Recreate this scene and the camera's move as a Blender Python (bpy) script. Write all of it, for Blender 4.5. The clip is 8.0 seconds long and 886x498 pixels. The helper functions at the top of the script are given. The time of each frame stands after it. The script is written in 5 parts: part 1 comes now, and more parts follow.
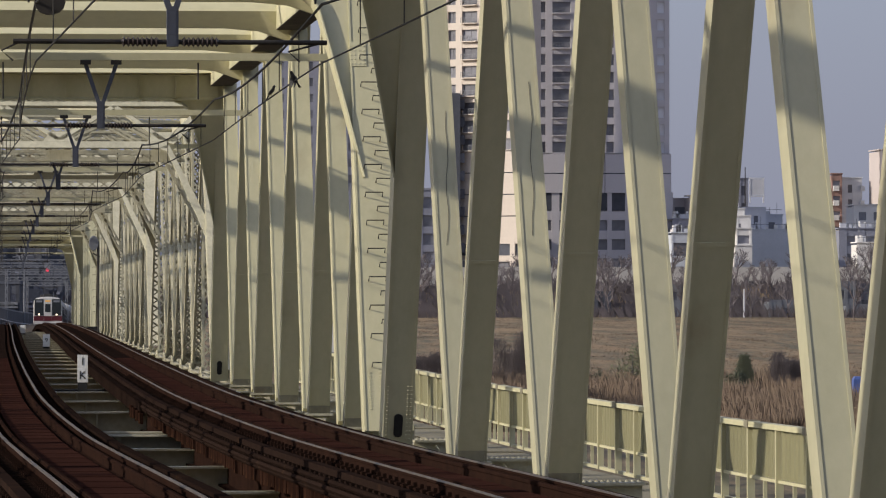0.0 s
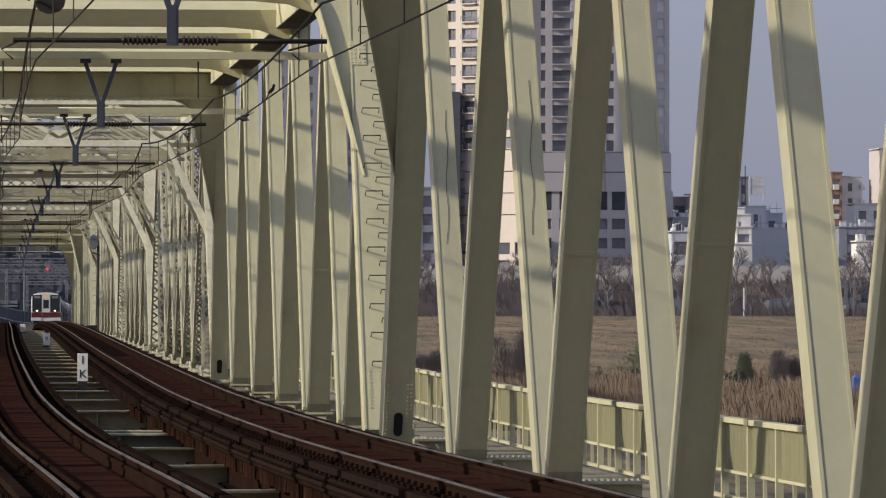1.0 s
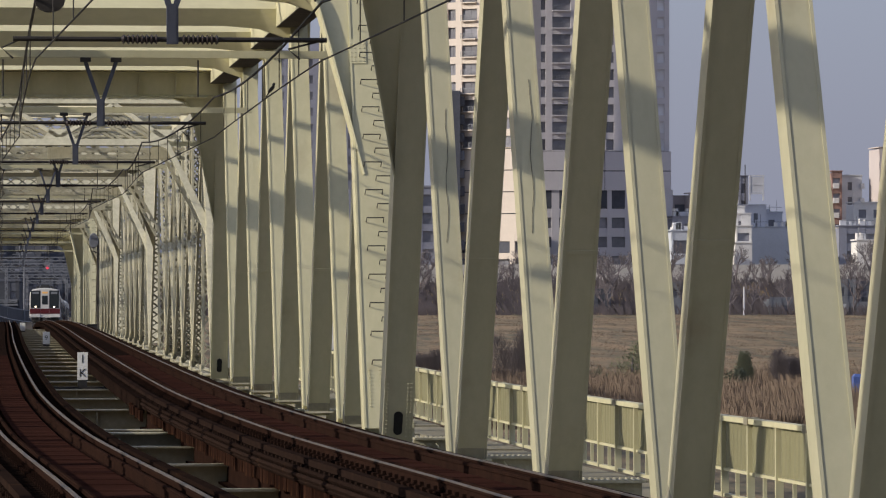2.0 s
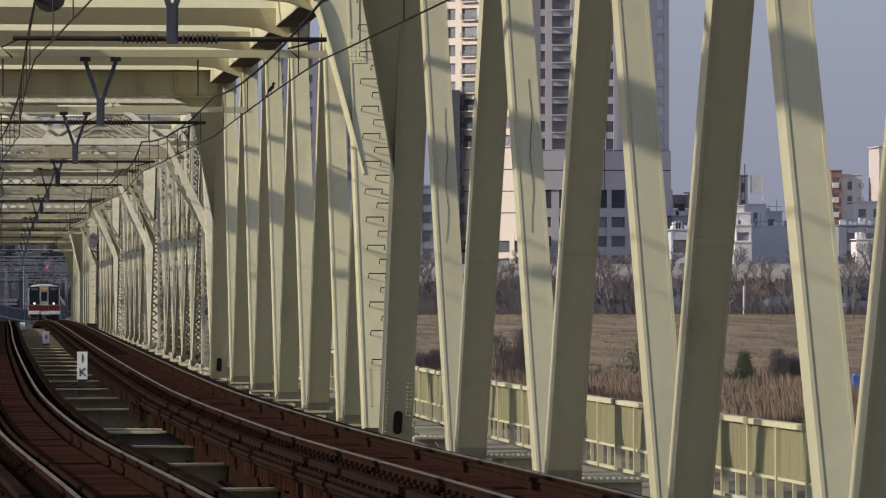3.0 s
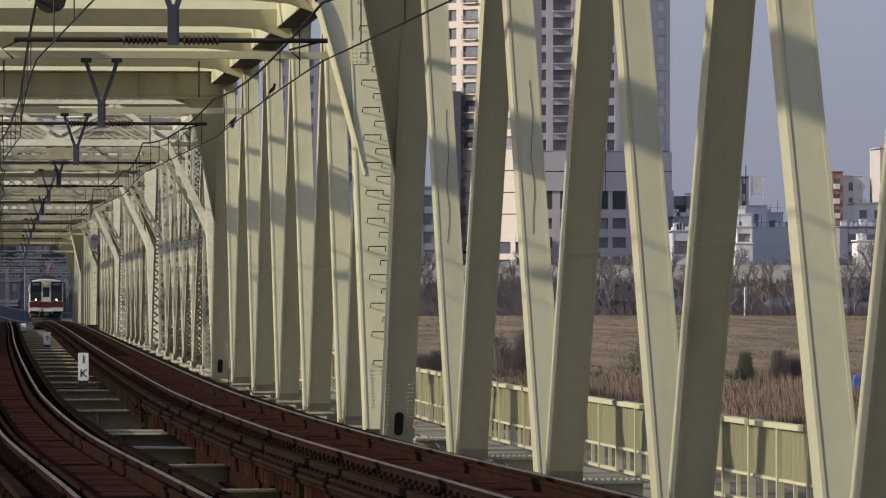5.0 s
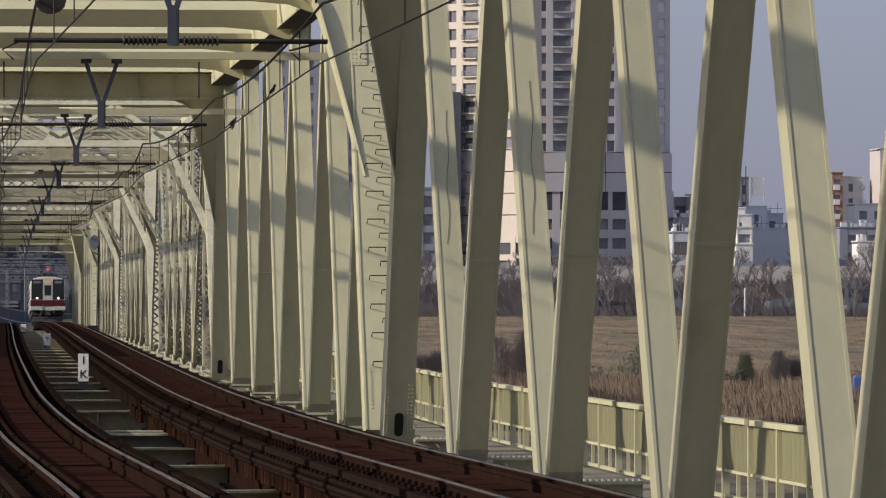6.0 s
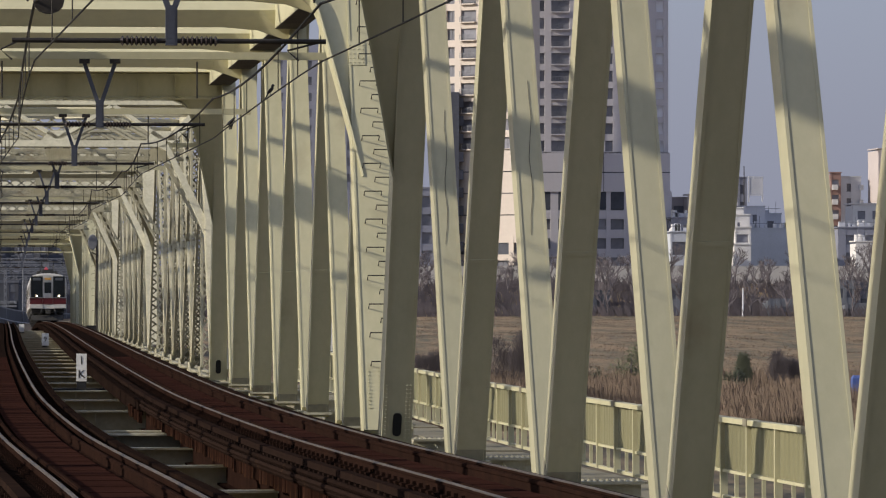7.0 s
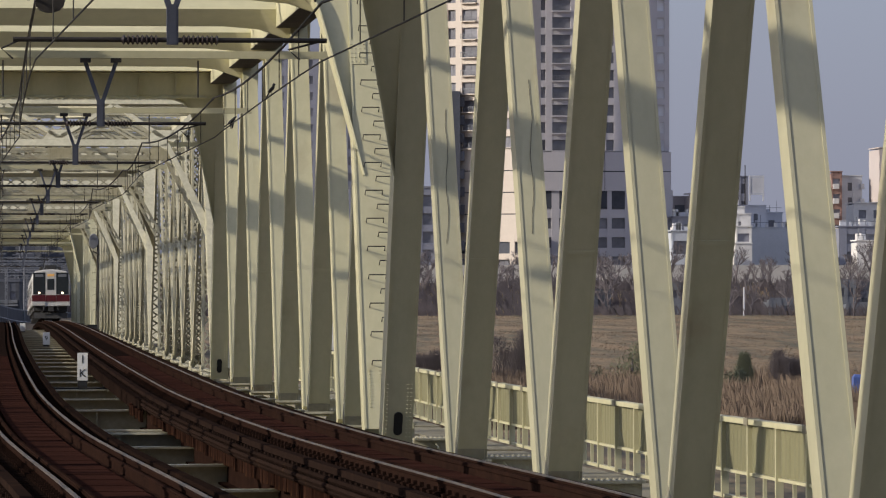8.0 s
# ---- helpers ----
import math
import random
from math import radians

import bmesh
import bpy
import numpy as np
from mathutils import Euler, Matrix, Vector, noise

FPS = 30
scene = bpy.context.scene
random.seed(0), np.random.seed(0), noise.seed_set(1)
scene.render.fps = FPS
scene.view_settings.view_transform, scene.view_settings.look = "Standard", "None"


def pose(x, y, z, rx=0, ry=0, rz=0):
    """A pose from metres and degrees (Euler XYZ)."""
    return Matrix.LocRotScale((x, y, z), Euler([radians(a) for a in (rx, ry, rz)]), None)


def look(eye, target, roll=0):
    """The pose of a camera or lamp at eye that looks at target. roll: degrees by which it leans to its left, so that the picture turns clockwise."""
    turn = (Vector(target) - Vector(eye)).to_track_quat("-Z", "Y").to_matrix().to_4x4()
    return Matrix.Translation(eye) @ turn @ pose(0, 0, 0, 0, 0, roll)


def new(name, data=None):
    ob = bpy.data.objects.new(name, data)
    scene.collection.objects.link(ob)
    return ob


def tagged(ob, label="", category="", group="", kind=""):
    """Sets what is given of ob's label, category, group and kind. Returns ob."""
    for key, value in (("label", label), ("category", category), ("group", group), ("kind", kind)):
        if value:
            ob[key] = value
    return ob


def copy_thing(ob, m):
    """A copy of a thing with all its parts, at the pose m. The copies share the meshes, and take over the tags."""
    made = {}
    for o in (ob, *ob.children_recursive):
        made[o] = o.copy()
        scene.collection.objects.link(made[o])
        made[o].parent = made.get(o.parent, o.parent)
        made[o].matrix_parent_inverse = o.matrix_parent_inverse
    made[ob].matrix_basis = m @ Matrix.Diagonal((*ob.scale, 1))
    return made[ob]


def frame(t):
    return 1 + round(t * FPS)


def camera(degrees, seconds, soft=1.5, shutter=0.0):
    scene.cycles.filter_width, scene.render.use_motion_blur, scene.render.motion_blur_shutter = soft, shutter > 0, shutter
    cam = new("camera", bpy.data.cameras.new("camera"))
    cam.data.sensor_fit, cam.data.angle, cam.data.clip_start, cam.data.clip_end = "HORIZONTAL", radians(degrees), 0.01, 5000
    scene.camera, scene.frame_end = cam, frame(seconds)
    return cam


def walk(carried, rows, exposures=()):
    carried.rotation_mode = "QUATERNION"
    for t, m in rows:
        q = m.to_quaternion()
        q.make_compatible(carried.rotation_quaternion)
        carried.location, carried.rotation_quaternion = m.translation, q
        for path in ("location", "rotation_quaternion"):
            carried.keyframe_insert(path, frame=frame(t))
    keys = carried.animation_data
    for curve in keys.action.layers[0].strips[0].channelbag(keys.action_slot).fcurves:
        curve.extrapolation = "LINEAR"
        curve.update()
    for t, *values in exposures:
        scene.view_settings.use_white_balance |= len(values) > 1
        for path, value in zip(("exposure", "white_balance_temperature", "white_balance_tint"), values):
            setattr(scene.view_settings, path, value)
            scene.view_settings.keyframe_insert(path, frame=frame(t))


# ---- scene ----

# ---------- camera ----------
EYE = (0.0, 0.0, 2.1)
cam = camera(9.957, 8.0, soft=1.2)
# the tripod head trembles a little: (seconds, sideways, upward), in 1/9000 rad
SHAKE = [(0.0, 0.0, 4.5), (0.5, 0.0, 4.2), (1.0, 0.0, 2.2), (1.5, 0.0, 1.0), (3.0, -0.6, -1.0), (3.5, 0.0, 0.0), (4.0, 1.0, 0.6),
         (4.5, 1.2, 0.8), (6.0, 1.2, 2.6), (6.5, -1.2, 3.4), (7.0, -2.0, 2.6), (7.5, -2.0, 2.0), (8.0, -0.2, 1.0)]


def aim(sx, sy):
    return pose(*EYE, 90.374 + math.degrees(sy / 9000), 0, -5.174 + math.degrees(sx / 9000))


walk(cam, [(t, aim(sx, sy)) for t, sx, sy in SHAKE], [(0.0, 0.1, 6500, 10), (8.0, 0.1, 6500, 10)])

# ---------- world, sun ----------
SUN = Vector((-0.88, -0.21, 0.408)).normalized()          # towards the sun
world = bpy.data.worlds.new("sky")
scene.world = world
world.use_nodes = True
nt = world.node_tree
sky = nt.nodes.new("ShaderNodeTexSky")
sky.sky_type = "NISHITA"
sky.sun_disc = False
sky.sun_elevation = math.asin(SUN.z)
sky.sun_rotation = math.atan2(SUN.x, SUN.y)
sky.air_density, sky.dust_density, sky.ozone_density = 1.0, 4.0, 5.0
nt.nodes["Background"].inputs[1].default_value = 0.125
haze = nt.nodes.new("ShaderNodeMix")                      # thin even haze over the whole sky
haze.data_type = "RGBA"
haze.inputs["Factor"].default_value = 0.5
haze.inputs["B"].default_value = (3.75, 3.92, 5.15, 1)
nt.links.new(sky.outputs[0], haze.inputs["A"])
nt.links.new(haze.outputs["Result"], nt.nodes["Background"].inputs[0])
lamp = bpy.data.lights.new("sun", "SUN")
lamp.energy, lamp.angle, lamp.color = 3.8, radians(0.9), (1.0, 0.90, 0.76)
sun = new("sun", lamp)
sun.matrix_world = look((-200, 0, 200), Vector((-200, 0, 200)) - SUN)


# ---------- materials ----------
def paint(name, base, other, rough=0.55, metal=0.0, scale=1.5, grain=18.0, bump=0.15, rust=0.0, streak=(1, 1, 1), vary=0.0, spec=0.4, ramp_at=(0.36, 0.68)):
    """Two colours mixed by broad and fine noise, a little relief, rust stains, and a shift from piece to piece."""
    m = bpy.data.materials.new(name)
    m.use_nodes = True
    n, l = m.node_tree.nodes, m.node_tree.links
    b = n["Principled BSDF"]
    b.inputs["Roughness"].default_value, b.inputs["Metallic"].default_value = rough, metal
    b.inputs["Specular IOR Level"].default_value = spec
    co = n.new("ShaderNodeTexCoord")
    mp = n.new("ShaderNodeMapping")
    mp.inputs["Scale"].default_value = streak
    l.new(co.outputs["Object"], mp.inputs[0])
    big, fine = n.new("ShaderNodeTexNoise"), n.new("ShaderNodeTexNoise")
    for k, s, d in ((big, scale, 5), (fine, grain, 4)):
        k.inputs["Scale"].default_value, k.inputs["Detail"].default_value, k.inputs["Roughness"].default_value = s, d, 0.62
        l.new(mp.outputs[0], k.inputs["Vector"])
    ramp = n.new("ShaderNodeValToRGB")
    ramp.color_ramp.elements[0].position, ramp.color_ramp.elements[1].position = ramp_at
    ramp.color_ramp.elements[0].color, ramp.color_ramp.elements[1].color = (*base, 1), (*other, 1)
    add = n.new("ShaderNodeMath")
    add.operation = "MULTIPLY_ADD"
    add.inputs[1].default_value = 0.45
    l.new(fine.outputs[0], add.inputs[0])
    sc = n.new("ShaderNodeMath")
    sc.operation = "MULTIPLY"
    sc.inputs[1].default_value = 0.58
    l.new(big.outputs[0], sc.inputs[0])
    l.new(sc.outputs[0], add.inputs[2])
    l.new(add.outputs[0], ramp.inputs[0])
    col = ramp.outputs[0]
    if rust:
        rn = n.new("ShaderNodeTexNoise")
        rn.inputs["Scale"].default_value, rn.inputs["Detail"].default_value = scale * 0.9 + 0.3, 8
        l.new(co.outputs["Object"], rn.inputs["Vector"])
        rr = n.new("ShaderNodeValToRGB")
        rr.color_ramp.elements[0].position, rr.color_ramp.elements[1].position = 0.62, 0.74
        rr.color_ramp.elements[0].color, rr.color_ramp.elements[1].color = (0, 0, 0, 1), (rust, rust, rust, 1)
        l.new(rn.outputs[0], rr.inputs[0])
        mx = n.new("ShaderNodeMix")
        mx.data_type = "RGBA"
        mx.inputs["B"].default_value = (0.16, 0.085, 0.04, 1)
        l.new(rr.outputs[0], mx.inputs["Factor"])
        l.new(col, mx.inputs["A"])
        col = mx.outputs["Result"]
    if vary:
        inf = n.new("ShaderNodeObjectInfo")
        rg = n.new("ShaderNodeMapRange")
        rg.inputs["To Min"].default_value, rg.inputs["To Max"].default_value = 1 - vary, 1 + vary
        l.new(inf.outputs["Random"], rg.inputs["Value"])
        hsv = n.new("ShaderNodeHueSaturation")
        l.new(rg.outputs[0], hsv.inputs["Value"])
        l.new(col, hsv.inputs["Color"])
        col = hsv.outputs[0]
    l.new(col, b.inputs["Base Color"])
    bp = n.new("ShaderNodeBump")
    bp.inputs["Strength"].default_value, bp.inputs["Distance"].default_value = bump, 0.01
    l.new(fine.outputs[0], bp.inputs["Height"])
    l.new(bp.outputs[0], b.inputs["Normal"])
    return m


def glowing(name, colour, strength):
    m = bpy.data.materials.new(name)
    m.use_nodes = True
    b = m.node_tree.nodes["Principled BSDF"]
    b.inputs["Base Color"].default_value = (*colour, 1)
    b.inputs["Emission Color"].default_value = (*colour, 1)
    b.inputs["Emission Strength"].default_value = strength
    return m


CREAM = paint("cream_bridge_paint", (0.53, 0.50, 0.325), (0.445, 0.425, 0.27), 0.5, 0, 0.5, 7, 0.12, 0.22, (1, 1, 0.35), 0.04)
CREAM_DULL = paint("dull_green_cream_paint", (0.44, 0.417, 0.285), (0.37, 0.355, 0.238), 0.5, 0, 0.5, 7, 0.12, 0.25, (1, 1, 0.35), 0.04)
# bridge cream lightened: the sunlit look of the top struts is in the colour
CREAM_LIT = paint("sunlit_cream_strut_paint", (0.66, 0.62, 0.40), (0.56, 0.525, 0.33), 0.5, 0, 0.6, 8, 0.12, 0.2, (0.4, 1, 1), 0.05)
CREAM_OLD = paint("old_cream_paint", (0.54, 0.51, 0.365), (0.35, 0.33, 0.235), 0.6, 0, 0.8, 9, 0.2, 0.3, (1, 1, 0.3), 0.08)
FENCE = paint("fence_paint", (0.205, 0.195, 0.112), (0.165, 0.158, 0.088), 0.55, 0, 1.2, 14, 0.15, 0.25, (1, 1, 0.3), 0.06)
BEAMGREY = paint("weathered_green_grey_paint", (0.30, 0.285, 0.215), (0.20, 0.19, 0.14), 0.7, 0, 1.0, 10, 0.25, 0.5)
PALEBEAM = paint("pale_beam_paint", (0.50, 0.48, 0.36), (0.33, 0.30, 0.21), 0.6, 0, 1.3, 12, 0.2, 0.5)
STEEL = paint("polished_rail_head", (0.27, 0.215, 0.165), (0.12, 0.095, 0.075), 0.5, 1.0, 3, 40, 0.05)
RUST = paint("rusty_rail_steel", (0.026, 0.0135, 0.0100), (0.0135, 0.0082, 0.0068), 0.9, 0.0, 2, 30, 0.3, spec=0.0)
TIE = paint("creosoted_sleeper", (0.019, 0.0115, 0.0090), (0.012, 0.0082, 0.0070), 0.95, 0, 2, 22, 0.4, 0.1, (0.4, 1, 1), 0.3, spec=0.0)
PLANK = paint("red_brown_plank", (0.045, 0.0190, 0.0140), (0.026, 0.0120, 0.0095), 0.92, 0, 1.5, 18, 0.35, 0, (1, 0.3, 1), 0.15, spec=0.0)
TIEEND = paint("rusty_board_end", (0.028, 0.0125, 0.0085), (0.011, 0.0066, 0.0052), 0.95, 0, 3, 18, 0.3, 0.15, (1, 1, 0.3), 0.35, spec=0.0)
DARK = paint("dark_steel", (0.022, 0.020, 0.020), (0.040, 0.035, 0.030), 0.6, 0.3, 3, 30, 0.1)
BLUEGREY = paint("blue_grey_steel", (0.085, 0.095, 0.125), (0.060, 0.065, 0.090), 0.5, 0.2, 2, 20, 0.1)
WIRE = paint("dark_wire", (0.018, 0.017, 0.017), (0.03, 0.027, 0.025), 0.6, 0.4, 8, 40, 0.0)
PORCELAIN = paint("brown_porcelain", (0.05, 0.04, 0.04), (0.03, 0.025, 0.025), 0.25, 0, 8, 40, 0.0)
CONCRETE = paint("walkway_concrete", (0.265, 0.245, 0.18), (0.13, 0.12, 0.088), 0.85, 0, 1.5, 20, 0.3, 0.15, (1, 1, 1), 0.12)
PIER = paint("pier_concrete", (0.30, 0.29, 0.27), (0.20, 0.19, 0.18), 0.9, 0, 0.6, 9, 0.3)
WHITE = paint("white_enamel", (0.78, 0.78, 0.76), (0.66, 0.66, 0.63), 0.4, 0, 3, 20, 0.05)
BLACK = paint("black_enamel", (0.02, 0.02, 0.022), (0.035, 0.035, 0.035), 0.5, 0, 3, 20, 0.05)
CHORDDARK = paint("dark_chord_sheet_paint", (0.022, 0.019, 0.021), (0.085, 0.072, 0.062), 0.9, 0, 0.9, 8, 0.2, 0.3)
HOLE = paint("slot_shade_black", (0.008, 0.008, 0.008), (0.012, 0.012, 0.012), 0.9, 0, 3, 20, 0.0)
BIRDM = paint("black_feather", (0.012, 0.012, 0.014), (0.02, 0.02, 0.022), 0.6, 0, 20, 60, 0.1)
GRASS = paint("dry_winter_grass", (0.225, 0.155, 0.082), (0.088, 0.076, 0.042), 0.95, 0, 0.30, 1.6, 0.6, 0, (0.8, 0.085, 1), ramp_at=(0.44, 0.60))
EARTH = paint("brown_earth", (0.09, 0.07, 0.05), (0.05, 0.04, 0.03), 0.95, 0, 0.1, 2, 0.5)
TRAINWHITE = paint("ivory_train_paint", (0.56, 0.55, 0.53), (0.48, 0.47, 0.455), 0.35, 0, 1, 10, 0.02)
TRAINRED = paint("dark_red_train_paint", (0.095, 0.014, 0.019), (0.075, 0.011, 0.015), 0.35, 0, 1, 10, 0.02)
TRAINDARK = paint("underframe_black", (0.03, 0.03, 0.032), (0.05, 0.048, 0.045), 0.7, 0, 2, 10, 0.1)
TRAINGLASS = paint("dark_window_glass", (0.02, 0.025, 0.03), (0.03, 0.035, 0.04), 0.15, 0, 1, 5, 0.0, spec=0.3)
HEADLAMP = glowing("lit_headlamp", (1.0, 0.84, 0.6), 2.6)
REDLAMP = glowing("red_signal_light", (0.75, 0.06, 0.10), 0.45)
SIGNGLOW = glowing("amber_route_display", (0.75, 0.42, 0.12), 0.15)
BEIGE = paint("beige_tile_facade", (0.60, 0.53, 0.465), (0.54, 0.48, 0.42), 0.8, 0, 0.15, 2, 0.05)
# far facades: the bluish haze of distance is mixed into these base colours
MAUVE = paint("mauve_grey_facade", (0.54, 0.52, 0.55), (0.49, 0.475, 0.505), 0.8, 0, 0.15, 2, 0.05)
FARGREY = paint("blue_grey_facade", (0.58, 0.59, 0.63), (0.50, 0.51, 0.55), 0.8, 0, 0.15, 2, 0.05)
FARWHITE = paint("white_far_facade", (0.68, 0.665, 0.65), (0.60, 0.585, 0.57), 0.8, 0, 0.2, 2, 0.05)
FARPINK = paint("pinkish_far_facade", (0.50, 0.44, 0.42), (0.45, 0.40, 0.385), 0.8, 0, 0.2, 2, 0.05)
FARDARK = paint("slate_far_facade", (0.085, 0.092, 0.115), (0.05, 0.055, 0.07), 0.8, 0, 0.2, 2, 0.05, vary=0.35)
ROOFBLUE = paint("grey_blue_roof", (0.50, 0.53, 0.59), (0.42, 0.45, 0.50), 0.7, 0, 0.3, 3, 0.05)
TOWERSLATE = paint("slate_blue_facade", (0.26, 0.27, 0.33), (0.21, 0.22, 0.27), 0.8, 0, 0.2, 2, 0.05)
BRICKRED = paint("red_brick_facade", (0.30, 0.19, 0.16), (0.25, 0.16, 0.14), 0.85, 0, 0.4, 5, 0.1)
FARGLASS = paint("far_window_glass", (0.16, 0.165, 0.19), (0.22, 0.22, 0.25), 0.25, 0, 0.3, 1, 0.0, vary=0.3)
# greyed and blued, as the levee trees' haze is in the colour
TWIG = paint("bare_twigs", (0.20, 0.175, 0.18), (0.13, 0.115, 0.12), 0.95, 0, 0.4, 4, 0.2)
TARP = paint("blue_tarpaulin", (0.08, 0.13, 0.36), (0.06, 0.10, 0.28), 0.6, 0, 2, 12, 0.3)
WILLOW = paint("pale_willow_leaves", (0.16, 0.17, 0.09), (0.11, 0.12, 0.07), 0.85, 0, 0.6, 5, 0.3)
BUSH = paint("evergreen_leaves", (0.13, 0.14, 0.085), (0.09, 0.10, 0.065), 0.8, 0, 0.6, 5, 0.3)
REED = paint("dry_reeds", (0.185, 0.135, 0.095), (0.12, 0.09, 0.068), 0.95, 0, 0.5, 5, 0.2)
MASTGREY = paint("galvanised_mast_steel", (0.20, 0.21, 0.235), (0.15, 0.16, 0.18), 0.6, 0.2, 2, 10, 0.05)
BRUSH = paint("winter_brushwood", (0.17, 0.145, 0.150), (0.11, 0.095, 0.10), 0.95, 0, 0.3, 4, 0.2)
LEVEEWALL = paint("pale_flood_wall", (0.52, 0.50, 0.47), (0.40, 0.385, 0.37), 0.9, 0, 0.2, 3, 0.2, 0, (1, 1, 0.3), 0.06)
# bright reflection in the panes, painted as a near-white base colour
PALEGLASS = paint("painted_reflection_glass", (0.75, 0.76, 0.80), (0.66, 0.67, 0.72), 0.3, 0, 0.3, 2, 0.0, vary=0.1)
SHRUBWOOD = paint("winter_shrub_twigs", (0.155, 0.13, 0.125), (0.10, 0.085, 0.085), 0.95, 0, 0.8, 5, 0.2)
# pale blue here is painted haze
HILLS = paint("hazy_far_hills", (0.36, 0.40, 0.50), (0.32, 0.36, 0.46), 1.0, 0, 0.002, 0.02, 0.0, spec=0.0)


# ---------- mesh builders ----------
class Geo:
    """Collects boxes, beams and sheets into one mesh."""

    def __init__(self):
        self.v, self.f = [], []

    def hexa(self, c):
        i = len(self.v)
        self.v += [tuple(p) for p in c]
        self.f += [(i, i + 3, i + 2, i + 1), (i + 4, i + 5, i + 6, i + 7), (i, i + 1, i + 5, i + 4), (i + 1, i + 2, i + 6, i + 5),
                   (i + 2, i + 3, i + 7, i + 6), (i + 3, i, i + 4, i + 7)]
        return self

    def box(self, x0, x1, y0, y1, z0, z1):
        return self.hexa([(x0, y0, z0), (x1, y0, z0), (x1, y1, z0), (x0, y1, z0), (x0, y0, z1), (x1, y0, z1), (x1, y1, z1), (x0, y1, z1)])

    def beam(self, a, b, w, t, side=(1, 0, 0), off=(0.0, 0.0)):
        """A bar from a to b: w wide along side, t deep across it, moved off its line by off."""
        a, b = Vector(a), Vector(b)
        d = (b - a).normalized()
        s = Vector(side)
        s = (s - d * s.dot(d)).normalized()
        u = d.cross(s)
        o = s * off[0] + u * off[1]
        c = [o + s * (i * w / 2) + u * (j * t / 2) for i, j in ((-1, -1), (1, -1), (1, 1), (-1, 1))]
        return self.hexa([a + k for k in c] + [b + k for k in c])

    def loft(self, rings, close=True, caps=True):
        i, n = len(self.v), len(rings[0])
        for r in rings:
            self.v += [tuple(p) for p in r]
        for k in range(len(rings) - 1):
            for j in range(n if close else n - 1):
                a, b = i + k * n + j, i + k * n + (j + 1) % n
                self.f.append((a, b, b + n, a + n))
        if caps and close:
            self.f.append(tuple(range(i + n - 1, i - 1, -1)))
            self.f.append(tuple(range(i + (len(rings) - 1) * n, i + len(rings) * n)))
        return self

    def tube(self, pts, r, n=6):
        rings = []
        for k, p in enumerate(pts):
            d = (Vector(pts[min(k + 1, len(pts) - 1)]) - Vector(pts[max(k - 1, 0)])).normalized()
            s = d.cross(Vector((0, 0, 1)))
            s = s.normalized() if s.length > 1e-3 else Vector((1, 0, 0))
            u = s.cross(d)
            rr = r[k] if isinstance(r, (list, tuple)) else r
            rings.append([Vector(p) + (s * math.cos(2 * math.pi * j / n) + u * math.sin(2 * math.pi * j / n)) * rr for j in range(n)])
        return self.loft(rings)

    def plate(self, pts, thick, normal):
        """A flat plate with the outline pts and a thickness along normal."""
        nrm = Vector(normal) * thick / 2
        return self.loft([[Vector(p) - nrm for p in pts], [Vector(p) + nrm for p in pts]])

    def stud(self, p, nrm, r=0.022, h=0.016):
        """A rivet's head."""
        p, nrm = Vector(p), Vector(nrm).normalized()
        s = nrm.orthogonal().normalized()
        u = nrm.cross(s)
        ring = lambda q, k: [q + (s * math.cos(a * math.pi / 3) + u * math.sin(a * math.pi / 3)) * k for a in range(6)]
        return self.loft([ring(p, r), ring(p + nrm * h, r * 0.6)])

    def mesh(self, name):
        me = bpy.data.meshes.new(name)
        me.from_pydata(self.v, [], self.f)
        bm = bmesh.new()
        bm.from_mesh(me)
        bmesh.ops.recalc_face_normals(bm, faces=bm.faces)
        bm.to_mesh(me)
        bm.free()
        return me


def part(name, geo, material, parent=None, label="", smooth=False):
    me = geo.mesh(name) if isinstance(geo, Geo) else geo
    if material and not me.materials:
        me.materials.append(material)
    if smooth:
        me.shade_smooth()
    ob = new(name, me)
    if parent:
        ob.parent = parent
    if label:
        ob["label"] = label
    return ob


def thing(name, m, label, category, group="", kind=""):
    ob = new(name)
    ob.empty_display_size = 0.3
    ob.matrix_basis = m
    return tagged(ob, label, category, group, kind)


# ---------- the line: sideways place of the left track's centre and height of the rails along the way ----------
WAY = [(-40, 3.7, 0.35), (0, 2.45, 0.34), (20, 1.9, 0.33), (43.7, 1.41, 0.24), (60, 1.0, 0.14), (68.7, 0.80, 0.10), (85, 0.60, 0.04), (102, 0.50, 0.0), (143, 0.48, 0.0), (185, 0.56, 0.0),
       (240, 0.80, -0.06), (300, 1.02, -0.2), (340, 1.18, -0.42), (383, 1.40, -0.78), (440, 1.64, -1.62), (475, 2.1, -2.3), (506, 2.76, -2.95), (545, 4.0, -3.6), (620, 8.0, -4.9), (680, 14.5, -5.6), (760, 28.0, -6.0)]
GAP = 3.7                                                 # between the two tracks' centres


